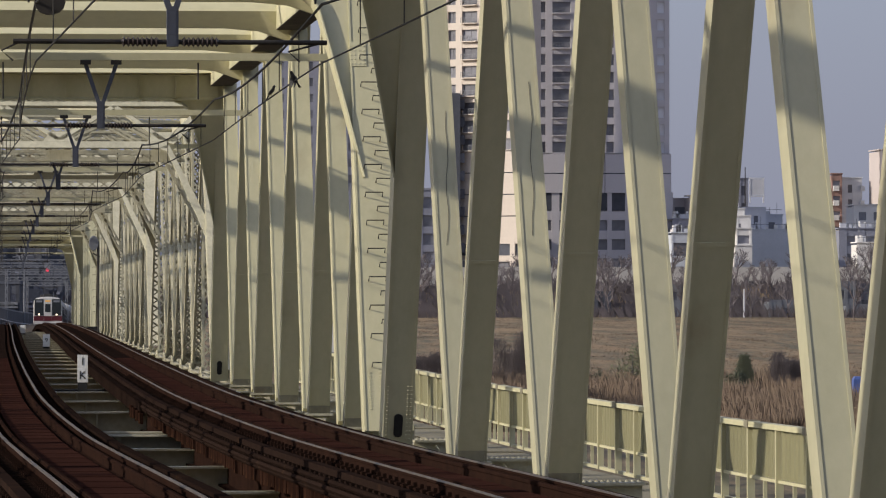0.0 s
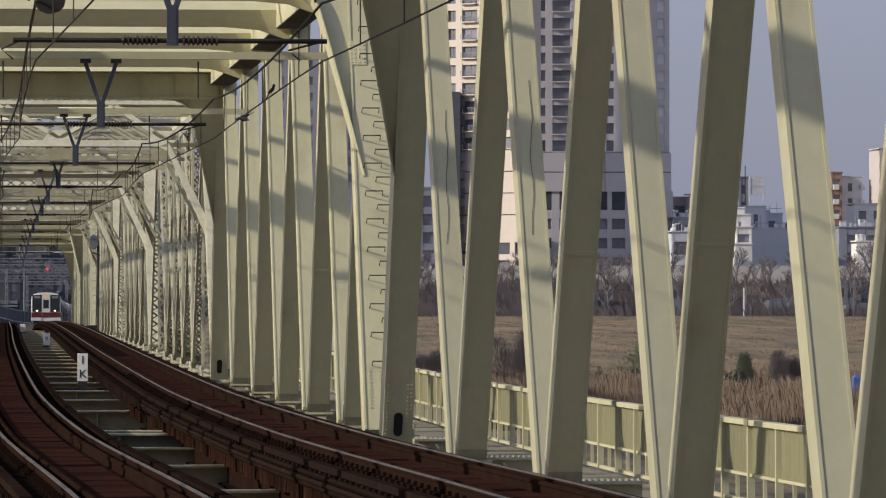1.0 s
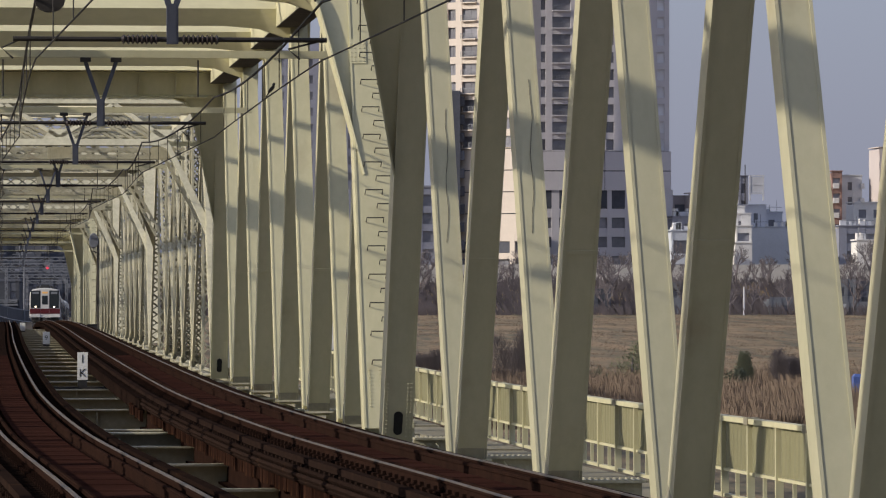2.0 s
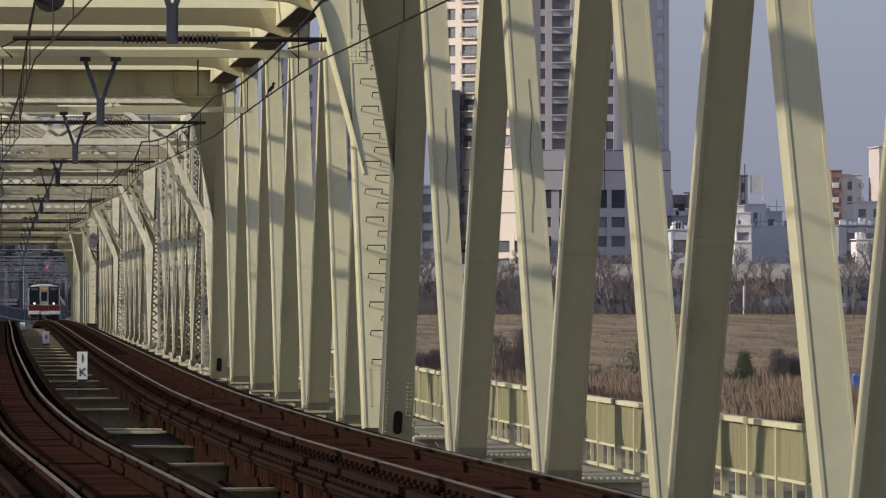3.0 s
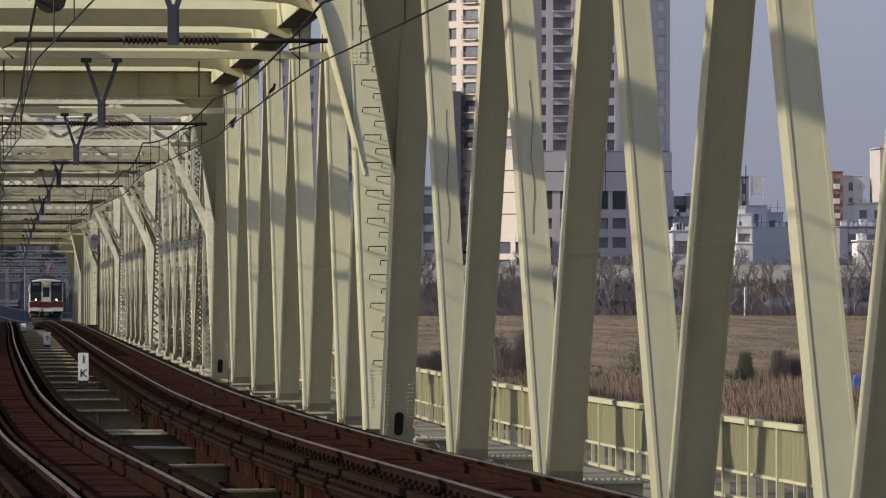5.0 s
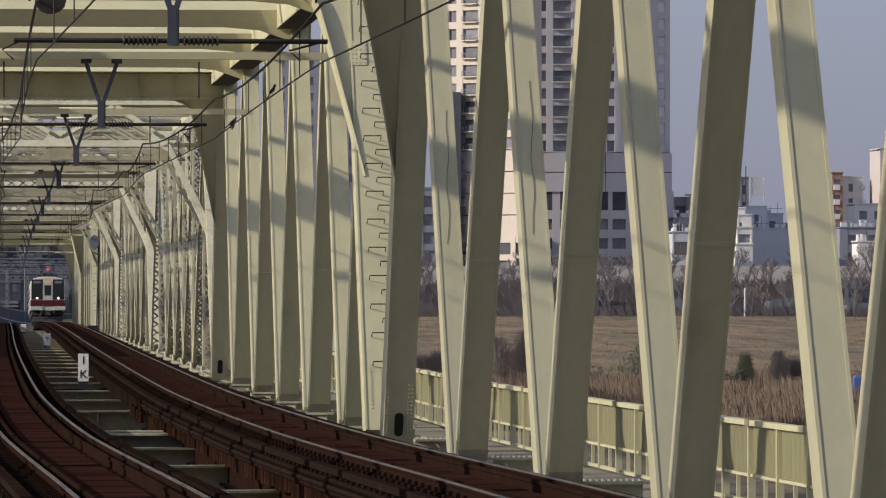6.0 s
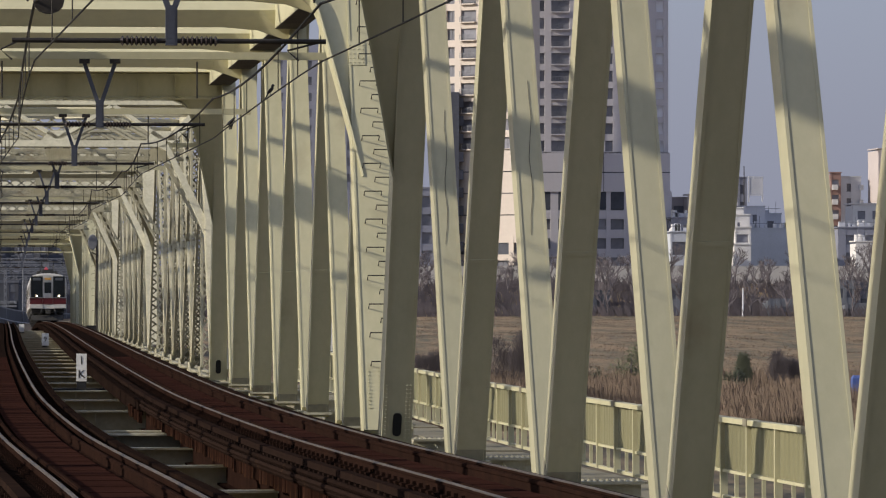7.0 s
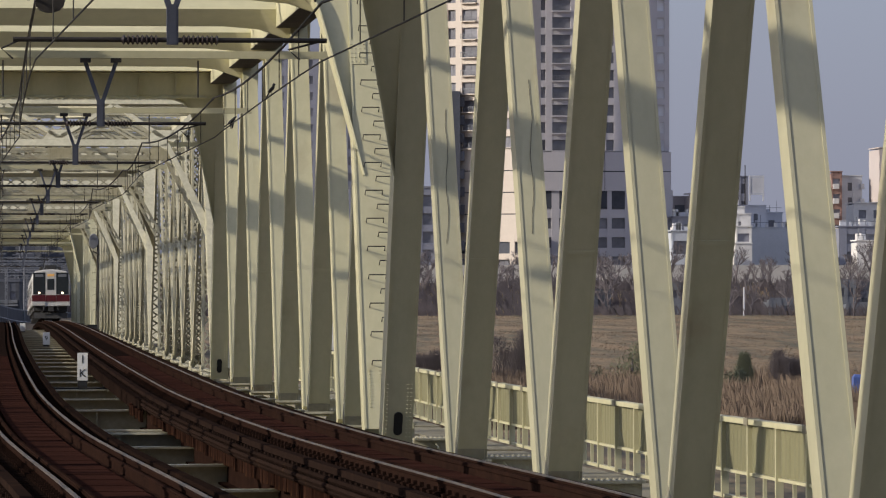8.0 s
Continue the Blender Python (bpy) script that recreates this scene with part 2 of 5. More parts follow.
def spline(d, k):
    """Smooth value of column k of WAY at the distance d."""
    i = max(0, min(len(WAY) - 2, next((j for j in range(len(WAY) - 1) if d < WAY[j + 1][0]), len(WAY) - 2)))
    p = [WAY[max(0, min(len(WAY) - 1, i + j))] for j in (-1, 0, 1, 2)]
    h = p[2][0] - p[1][0]
    u = (d - p[1][0]) / h
    m0 = (p[2][k] - p[0][k]) / max(1e-6, p[2][0] - p[0][0]) * h
    m1 = (p[3][k] - p[1][k]) / max(1e-6, p[3][0] - p[1][0]) * h
    return (2 * u**3 - 3 * u**2 + 1) * p[1][k] + (u**3 - 2 * u**2 + u) * m0 + (3 * u**2 - 2 * u**3) * p[2][k] + (u**3 - u**2) * m1


def line(d, off=0.0, up=0.0):
    """The point off metres right of the left track's centre and up metres above its rails, at the distance d."""
    dx = (spline(d + 0.5, 1) - spline(d - 0.5, 1))
    n = Vector((1, -dx, 0)).normalized()
    return Vector((spline(d, 1), d, spline(d, 2) + up)) + n * off


def heading(d):
    """Turn about z of the line at d, and its slope."""
    a, b = line(d - 1), line(d + 1)
    return -math.atan2(b.x - a.x, b.y - a.y), math.atan2(b.z - a.z, 2)


def on_line(d, off=0.0, up=0.0):
    rz, rx = heading(d)
    return Matrix.Translation(line(d, off, up)) @ Euler((rx, 0, rz)).to_matrix().to_4x4()


MID = GAP / 2
BAY = 10.4
SPAN = 62.4
HALF = 4.64                                               # from the middle to a truss
TOPZ = 8.45
FOOT = -0.58
STARTS = [24.1 + SPAN * k for k in range(7)]


def span_pose(d0):
    a, b = line(d0 + 0.4, MID), line(d0 + SPAN - 0.4, MID)
    v = b - a
    return Matrix.Translation(a - v.normalized() * 0.4) @ Euler((math.atan2(v.z, Vector((v.x, v.y)).length), 0, -math.atan2(v.x, v.y))).to_matrix().to_4x4()


# ---------- welded Warren truss span ----------
def box_member(a, b, w=0.44, t=0.42, lip=0.011, skin=0.035):
    """Box member: two side plates standing proud of the recessed cover plates."""
    a, b = Vector(a), Vector(b)
    d = (b - a).normalized()
    s = Vector((1, 0, 0))
    u = d.cross(s)
    h, v, i = w / 2, t / 2, w / 2 - skin
    prof = [(-h, -v), (-i, -v), (-i, -v + lip), (i, -v + lip), (i, -v), (h, -v), (h, v), (i, v), (i, v - lip), (-i, v - lip), (-i, v), (-h, v)]
    return Geo().loft([[p + s * q + u * r for q, r in prof] for p in (a, b)])


def strut_section(x0, x1, y, z, lower=0.36, upper=0.46):
    """Cross strut: the lower face leans under, the upper edge is chamfered."""
    prof = [(-0.12, -lower), (0.12, -lower), (0.38, 0.0), (0.06, upper), (-0.06, upper), (-0.38, 0.0)]
    ends = []
    for x in np.linspace(x0, x1, 13):
        k = abs(x - (x0 + x1) / 2) / ((x1 - x0) / 2)
        drop = 0.32 * max(0, (k - 0.70) / 0.30) ** 2
        ends.append([(x, y + py, z + pz - (drop if pz < -0.1 else 0)) for py, pz in prof])
    return Geo().loft(ends)


def warren_span(m, label, beams, top, steel=None, cables=False):
    steel = steel or CREAM
    th = thing("truss_span", m, label, "bridge span", "spans of the railway bridge")
    nodes = [0.75] + [BAY * k for k in range(1, 6)] + [SPAN - 0.75]
    apex = [BAY * (k + 0.5) for k in range(6)]
    for sx in (-1, 1):
        x = sx * HALF
        for k in range(6):
            ends = ((nodes[k], apex[k]), (nodes[k + 1], apex[k]))
            for j, (n0, ap) in enumerate(ends):
                is_end = (k == 0 and j == 0) or (k == 5 and j == 1)
                o = (0.80 if j == 0 else -0.16) if not is_end else 0
                xm = x + (-sx * 0.12 if is_end else ((-0.025 if k > 2 else -0.065) if j == 0 else 0.02))
                a, b = Vector((xm, n0 + o, FOOT)), Vector((xm, ap + (0.35 if j == 0 else 0.40), TOPZ))
                low = a + (a - b).normalized() * (0.0 if is_end else 0.07)
                if is_end:
                    g = box_member(a, b, 0.84 if j == 0 else 0.50, 0.62, 0.015)
                    post = part("end_post", g, steel, th)
                    end_post_detail(post, a, b, sx, j, steel)
                else:
                    if j == 1:
                        part("foot_sleeve", box_member(low + (b - low).normalized() * 0.02, low + (b - low).normalized() * 0.30, 0.448, 0.428, 0.008), BEAMGREY, th, "grimy foot of the diagonal")
                        c = low + (b - low) * 0.335
                        part("splice_plate", box_member(c, c + (b - low).normalized() * 0.06, 0.446, 0.426, 0.003), steel, th)
                    part("base_plate", Geo().box(xm - 0.30, xm + 0.30, low.y - 0.32, low.y + 0.32, FOOT - 0.10, FOOT - 0.055), PALEBEAM, th)
                    part("diagonal", box_member(low, b, 0.37 if j == 0 else 0.44), steel, th)
                    if cables and j == 0 and k > 3 and sx > 0:   # thin cable clipped along the sunny face
                        e = (b - low).normalized()
                        f = Vector((0, -1, 0)) - e * -e.y
                        f.normalize()
                        at = lambda u, o: low + e * u + f * 0.206 + Vector((o, 0, 0))
                        part("clipped_cable", Geo().tube([at(3.6 + 0.3 * i, -0.02 + 0.02 * math.sin(1.7 * i + k) + 0.012 * i) for i in range(9)], 0.0035, 4), DARK, th, "thin dark cable clipped to the member")
        g = box_member((x - sx * 0.26, apex[0] - 0.3, TOPZ - 0.46), (x - sx * 0.26, apex[-1] + 0.3, TOPZ - 0.46), 0.62, 0.52, 0.012)
        part("top_chord", g, steel, th)
        # thin sheet under the chord, far darker than the chord's own paint
        part("chord_underside", Geo().box(x - sx * 0.26 - 0.30, x - sx * 0.26 + 0.30, apex[0] - 0.2, apex[-1] + 0.2, TOPZ - 0.736, TOPZ - 0.710), CHORDDARK, th, "dark underside of the chord")
        part("bottom_chord", box_member((x, 0.3, FOOT - 0.85), (x, SPAN - 0.3, FOOT - 0.85), 0.5, 0.7, 0.015), steel, th)
        for k in range(1, 6):                             # gussets at the lower joints
            y = nodes[k]
            for o in (-0.255, 0.255):
                part("gusset", Geo().plate([(x + o, y - 0.95, FOOT - 0.7), (x + o, y + 0.95, FOOT - 0.7), (x + o, y + 0.95, FOOT - 0.35), (x + o, y + 0.4, FOOT - 0.25),
                                            (x + o, y - 0.4, FOOT - 0.25), (x + o, y - 0.95, FOOT - 0.35)], 0.03, (1, 0, 0)), steel, th)
    for k, y in enumerate(apex):
        # struts take the lightened cream, with extra sunlight painted in
        part("top_strut", strut_section(-HALF + 0.2, HALF - 0.2, y, TOPZ - 0.33) if 0 < k < 5 else strut_section(-HALF + 0.2, HALF - 0.2, y, TOPZ - 0.38, 0.02, 0.5), CREAM_LIT, th)
        if k < 5:                                         # top laterals
            for sx in (-1, 1):
                part("lateral_brace", Geo().beam((-sx * HALF, y, TOPZ + 0.1), (0, y + BAY / 2, TOPZ + 0.1), 0.12, 0.16, (0, 0, 1)), steel, th)
                part("lateral_brace", Geo().beam((0, y + BAY / 2, TOPZ + 0.1), (sx * HALF, y + BAY, TOPZ + 0.1), 0.12, 0.16, (0, 0, 1)), steel, th)
    for e in (0, 1):
        portal(th, e, nodes, apex, steel)
    for y in beams:
        floor_beam(th, y, top)
    return th


def floor_geo(y, depth, top):
    g = Geo()
    g.box(-HALF + 0.3, HALF - 0.3, y - 0.02, y + 0.02, top - depth, top - 0.03)
    g.box(-HALF + 0.3, HALF - 0.3, y - 0.17, y + 0.17, top - depth - 0.03, top - depth)
    for x in np.linspace(-HALF + 1, HALF - 1, 7):
        g.box(x - 0.015, x + 0.015, y - 0.16, y + 0.16, top - depth, top - 0.03)
    return g


def floor_beam(th, y, top=FOOT - 0.06):
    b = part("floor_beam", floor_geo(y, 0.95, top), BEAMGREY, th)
    # the flange gets a lighter colour than the web below it
    part("top_flange", Geo().box(-HALF + 0.26, HALF - 0.26, y - 0.2, y + 0.2, top - 0.03, top), PALEBEAM, b, "pale top flange")


def portal(th, e, nodes, apex, steel):
    """Portal beam with its deep curved knees, in the plane of the end posts."""
    y0, y1 = (nodes[0], apex[0]) if e == 0 else (nodes[-1], apex[-1])
    def at(x, z):
        k = (z - FOOT) / (TOPZ - FOOT)
        return (x, y0 + (y1 - y0) * k, z)
    nrm = Vector((0, -(TOPZ - FOOT), y1 - y0)).normalized()
    zt, zb = TOPZ - 0.37, TOPZ - 1.05
    w = HALF - 0.33
    part("portal_beam", Geo().plate([at(-w, zb), at(w, zb), at(w, zt), at(-w, zt)], 0.05, nrm), steel, th)
    for x in np.linspace(-w + 1.2, w - 1.2, 7):
        for q in (-0.08, 0.08):
            part("stiffener", Geo().beam(Vector(at(x, zb)) + nrm * q, Vector(at(x, zt)) + nrm * q, 0.03, 0.14), steel, th)
    part("flange", Geo().beam(at(-w, zb), at(w, zb), 0.34, 0.04, side=nrm), steel, th)
    part("flange", Geo().beam(at(-w, zt), at(w, zt), 0.34, 0.04, side=nrm), steel, th)
    for sx in (-1, 1):
        out = [at(sx * w, zb), at(sx * w, 3.9)]
        curve = []
        for z, k in ((3.9, 0.0), (5.0, 0.24), (6.0, 0.47), (6.9, 0.69), (7.15, 0.80), (7.27, 0.95), (7.36, 1.2), (zb, 1.6)):
            curve.append(at(sx * (w - 0.03 - k), z))
        part("knee", Geo().plate(out[1:] + curve + out[:1], 0.05, nrm), steel, th)
        s = Vector(nrm) * 0.17
        part("flange", Geo().loft([[Vector(p) - s, Vector(p) + s, Vector(p) + s + Vector((-sx * 0.03, 0, -0.015)), Vector(p) - s + Vector((-sx * 0.03, 0, -0.015))] for p in curve]), steel, th)


def end_post_detail(post, a, b, sx, j, steel):
    """Rivets at the foot, the slot for drainage and the climbing steps of an end post."""
    d = (b - a).normalized()
    nrm = Vector((0, -1, 0))
    nrm = (nrm - d * nrm.dot(d)).normalized()
    face = a + nrm * 0.306
    if j == 1:
        g = Geo()
        for k in range(14):
            for ox in (-0.20, 0.14, 0.20):
                g.stud(face + d * (0.18 + 0.075 * k) + Vector((ox, 0, 0)) + nrm * 0.002, nrm, 0.016, 0.012)
        part("rivets", g, steel, post)["kind"] = "stuff"
        c = face + d * 0.43 + nrm * 0.004
        g = Geo()
        pts = [c + Vector((0.075 * math.cos(q), 0, 0)) + d * (0.075 * math.sin(q) + (0.14 if math.sin(q) >= 0 else -0.14)) for q in np.linspace(0.01, 2 * math.pi, 24, endpoint=False)]
        g.plate(pts, 0.02, nrm)
        # no opening is cut: the plate's black stands for the shade inside
        part("slot", g, HOLE, post, "black drainage slot")
    else:
        g = Geo()
        for k in range(11):
            for ox in (-0.30, -0.12):
                g.stud(face + d * (0.42 + 0.07 * k + (0.07 if ox > -0.2 else 0)) + Vector((ox, 0, 0)) + nrm * 0.0, nrm, 0.017, 0.013)
        for k in range(22):
            for ox in (0.26, 0.34):
                g.stud(face + d * (0.12 + 0.055 * k) + Vector((ox, 0, 0)) + nrm * 0.0, nrm, 0.015, 0.012)
        inner = -sx
        part("knee_splice", Geo().plate([face + Vector((inner * u, 0, 0)) + d * v + nrm * -0.001 for u, v in ((0.13, 7.25), (0.415, 7.25), (0.415, 7.75), (0.13, 7.75))], 0.012, nrm), steel, post)
        for k in range(5):
            for u in (0.17, 0.25, 0.33, 0.40):
                g.stud(face + d * (7.30 + 0.09 * k) + Vector((inner * u, 0, 0)) + nrm * 0.004, nrm, 0.018, 0.014)
        part("rivets", g, steel, post)["kind"] = "stuff"
        for k in range(28):
            c = face + d * (0.95 + 0.28 * k) + Vector((-0.10 if k % 2 else 0.10, 0, 0))
            g = Geo()
            p0, p1 = c - Vector((0.15, 0, 0)), c + Vector((0.15, 0, 0))
            g.tube([p0, p0 + nrm * 0.16, p1 + nrm * 0.16, p1], 0.011, 5)
            part("step_iron", g, DARK, post, "dark bent step iron")


# ---------- riveted lattice truss span ----------
def lattice(a, b, w, t, pitch=0.55, cover=False, bar=0.05):
    """Two channels tied by crossed lacing bars."""
    a, b = Vector(a), Vector(b)
    d = (b - a).normalized()
    s = Vector((1, 0, 0))
    s = (s - d * s.dot(d)).normalized() if abs(d.x) < 0.95 else (Vector((0, 0, 1)) - d * d.z).normalized()
    u = d.cross(s)
    g = Geo()
    for k in (-1, 1):
        g.beam(a, b, 0.03, t, side=s, off=(k * w / 2, 0))
        for q in (-1, 1):
            g.beam(a, b, 0.065, 0.02, side=s, off=(k * (w / 2 - 0.033), q * t / 2))
    n = max(2, int((b - a).length / pitch))
    for q in (-1, 1):
        if cover and q == -1:
            g.beam(a, b, w - 0.05, 0.02, side=s, off=(0, q * (t / 2 + 0.012)))
            g.beam(a, b, w - 0.05, 0.02, side=s, off=(0, -q * (t / 2 + 0.012))) if cover == 2 else None
            continue
        for k in range(n):
            p, r = a + (b - a) * (k / n), a + (b - a) * ((k + 1) / n)
            for e in (-1, 1):
                g.beam(p + s * (e * w / 2) + u * (q * t / 2), r - s * (e * w / 2) + u * (q * t / 2), bar, 0.015, side=s)
    return g


def lattice_span(m, label):
    th = thing("truss_span", m, label, "bridge span", "spans of the railway bridge")
    N = 7
    bay = (SPAN - 1.5) / N
    ys = [0.75 + bay * k for k in range(N + 1)]
    top = 7.7
    for sx in (-1, 1):
        x = sx * HALF
        part("end_post", lattice((x, ys[0], FOOT), (x, ys[1], top), 0.5, 0.45, 0.5, 1), CREAM_OLD, th)
        part("end_post", lattice((x, ys[-1], FOOT), (x, ys[-2], top), 0.5, 0.45, 0.5), CREAM_OLD, th)
        part("top_chord", lattice((x, ys[1] - 0.3, top), (x, ys[-2] + 0.3, top), 0.5, 0.22, 0.6), CREAM_OLD, th)
        part("bottom_chord", lattice((x, 0.4, FOOT - 0.4), (x, SPAN - 0.4, FOOT - 0.4), 0.5, 0.6, 0.6), CREAM_OLD, th)
        for k in range(1, N):
            part("post", lattice((x, ys[k], FOOT), (x, ys[k], top), 0.38, 0.34, 0.42), CREAM_OLD, th)
            part("gusset", Geo().plate([(x - sx * 0.24, ys[k] - 0.7, FOOT - 0.6), (x - sx * 0.24, ys[k] + 0.7, FOOT - 0.6), (x - sx * 0.24, ys[k] + 0.5, FOOT + 0.12), (x - sx * 0.24, ys[k] - 0.5, FOOT + 0.12)], 0.02, (1, 0, 0)), CREAM_OLD, th)
        for k in range(1, N - 1):
            y0, y1 = (ys[k], ys[k + 1]) if k < N / 2 - 0.5 else (ys[k + 1], ys[k])
            part("diagonal", lattice((x, y0, top), (x, y1, FOOT), 0.34, 0.28, 0.5), CREAM_OLD, th)
            if k in (2, 3, 4):
                part("diagonal", lattice((x, y1, top), (x, y0, FOOT), 0.30, 0.2, 0.5), CREAM_OLD, th)
    for k in range(1, N):
        y = ys[k]
        end = k in (1, N - 1)
        zb = 6.3 if end else 6.75
        part("top_strut", lattice((-HALF + 0.2, y, top + 0.05), (HALF - 0.2, y, top + 0.05), 0.30, 0.26, 0.45), CREAM_OLD, th)
        part("lower_strut", lattice((-3.9, y, zb - 0.2), (3.9, y, zb - 0.2), 0.34, 0.26, 0.45), CREAM_OLD, th)
        if end:
            ye = ys[0] if k == 1 else ys[-1]
            inc = lambda x, z: (x, ye + (y - ye) * (z - FOOT) / (top - FOOT) - 0.18, z)
            nrm = Vector((0, -(top - FOOT), y - ye)).normalized()
            flat = lambda name, pts: part(name, Geo().plate([inc(*p) for p in pts], 0.05, nrm), CREAM_OLD, th)
            flat("lower_flange", [(-3.3, zb), (3.3, zb), (3.3, zb + 0.2), (-3.3, zb + 0.2)])
            for x in (0.0, -3.2, 3.2):
                flat("gusset", [(x - 0.5, zb + 0.203), (x + 0.5, zb + 0.203), (x + 0.3, zb + 0.5), (x - 0.3, zb + 0.5)])
                part("tie_plate", Geo().box(x - 0.36, x + 0.36, y - 0.9, y - 0.87, zb - 0.36, zb - 0.02), CREAM_OLD, th)
            flat("upper_flange", [(-4.3, top - 0.06), (4.3, top - 0.06), (4.3, top + 0.14), (-4.3, top + 0.14)])
            for sx in (-1, 1):
                flat("knee_plate", [(sx * (HALF - 0.26), 3.5), (sx * (HALF - 0.26), 4.2), (sx * 3.36, zb + 0.1), (sx * 3.06, zb - 0.002), (sx * 3.30, zb - 0.12), (sx * (HALF - 0.46), 4.05)])
                flat("corner_brace", [(sx * 3.25, zb + 0.2), (sx * 3.5, zb + 0.12), (sx * (HALF - 0.1), top - 0.3), (sx * (HALF - 0.3), top - 0.07)])
                for xa, xb in ((0.0, 1.7), (3.2, 1.7)):
                    flat("sway_brace", [(sx * xa - 0.11, zb + 0.25), (sx * xa + 0.11, zb + 0.25), (sx * xb + 0.11, top - 0.062), (sx * xb - 0.11, top - 0.062)])
                part("knee_brace", lattice((sx * (HALF - 0.2), y - 0.3, 4.0), (sx * 3.2, y - 0.3, zb), 0.26, 0.30, 0.4), CREAM_OLD, th)
        for sx in (-1, 1):
            if end:
                continue
            for xa, xb in ((0, 1.7), (3.2, 1.7)):
                a, c = (sx * xa, y - 0.12, zb + 0.1), (sx * xb, y, top)
                part("sway_brace", lattice(a, c, 0.18, 0.12, 0.3), CREAM_OLD, th)
        if k < N - 1:
            for sx in (-1, 1):
                part("lateral_brace", lattice((-sx * HALF, y, top), (sx * HALF, y + bay, top), 0.16, 0.10, 0.6), CREAM_OLD, th)
    for y in ys:
        floor_beam(th, y)
    return th


WAR = "cream painted welded box-section steel truss span"
LAT = "older cream painted riveted lattice steel truss span"
FLOOR = [BAY * k for k in range(1, 6)] + [SPAN - 0.75]
warren_span(span_pose(STARTS[0]), WAR, [0.75] + FLOOR, -0.70, CREAM_DULL, True)
w0 = warren_span(span_pose(STARTS[1]), WAR, [4.0, 5.9] + FLOOR[1:], -0.60)
l0 = lattice_span(span_pose(STARTS[2]), LAT)
for k in (5, 6):
    copy_thing(w0, span_pose(STARTS[k]))
for k in (3, 4):
    copy_thing(l0, span_pose(STARTS[k]))

# ---------- piers ----------
for k in range(8):
    d = STARTS[0] + SPAN * k
    rz, _ = heading(d)
    pr = tagged(part("bridge_pier", Geo().loft([[(x * s, y * (0.8 + 0.2 * s), z) for x, y in ((-5.6, -1.1), (-5.0, -1.5), (5.0, -1.5), (5.6, -1.1), (5.6, 1.1), (5.0, 1.5), (-5.0, 1.5), (-5.6, 1.1))]
                                                 for z, s in ((-7, 1.03), (-2.3, 1.0), (-2.28, 1.06), (-1.65, 1.06))]), PIER),
                "grey concrete river pier under the spans", "pier", "piers of the bridge")
    p = line(d, MID)
    pr.matrix_basis = Matrix.Translation(p) @ Euler((0, 0, rz)).to_matrix().to_4x4()


# ---------- tracks ----------
def sweep(offs, d0, d1, prof, step=2.0):
    """A bar of the given profile (sideways, up) along the line."""
    n = max(2, int((d1 - d0) / step))
    return Geo().loft([[line(d0 + (d1 - d0) * i / n, offs + px, pz) for px, pz in prof] for i in range(n + 1)])


HEAD = [(-0.024, -0.014), (0.024, -0.014), (0.022, -0.005), (0.015, 0.0), (-0.015, 0.0), (-0.022, -0.005)]
WEB = [(-0.063, -0.155), (0.063, -0.155), (0.063, -0.14), (0.012, -0.125), (0.012, -0.045), (0.033, -0.036), (0.033, -0.0145), (-0.033, -0.0145), (-0.033, -0.036), (-0.012, -0.045), (-0.012, -0.125), (-0.063, -0.14)]
D0, D1 = -30.0, 700.0


def track(off, label):
    th = thing("railway_track", Matrix(), label, "track", "tracks over the bridge")
    for sx in (-1, 1):
        r = part("rail", sweep(off + sx * 0.5665, D0, D1, WEB), RUST, th, "rusty rail with a worn bright head")
        part("rail_head", sweep(off + sx * 0.5665, D0, D1, HEAD), STEEL, r, "polished running surface")
        g = sweep(off + sx * 0.40, 20, 470, [(x * 0.9, z - 0.02) for x, z in WEB])
        gr = part("guard_rail", g, RUST, th, "rusty guard rail")
        part("guard_head", sweep(off + sx * 0.40, 20, 470, [(x, z - 0.02) for x, z in HEAD]), RUST, gr)
        part("stringer", sweep(off + sx * 0.72, 20, 470, [(-0.16, -0.98), (0.16, -0.98), (0.16, -0.95), (0.02, -0.95), (0.02, -0.42), (0.16, -0.42), (0.16, -0.385), (-0.16, -0.385), (-0.16, -0.42), (-0.02, -0.42), (-0.02, -0.95), (-0.16, -0.95)]), RUST, th, "rusty plate girder stringer")
        part("edge_timber", sweep(off + sx * 0.93, 20, 470, [(-0.06, -0.165), (0.06, -0.165), (0.06, -0.09), (-0.06, -0.09)]), TIE, th, "dark edge timber")
    return th


LEFT = track(0.0, "curved single track with guard rails on dark sleepers")
RIGHT = track(GAP, "curved single track the train runs on, with guard rails")


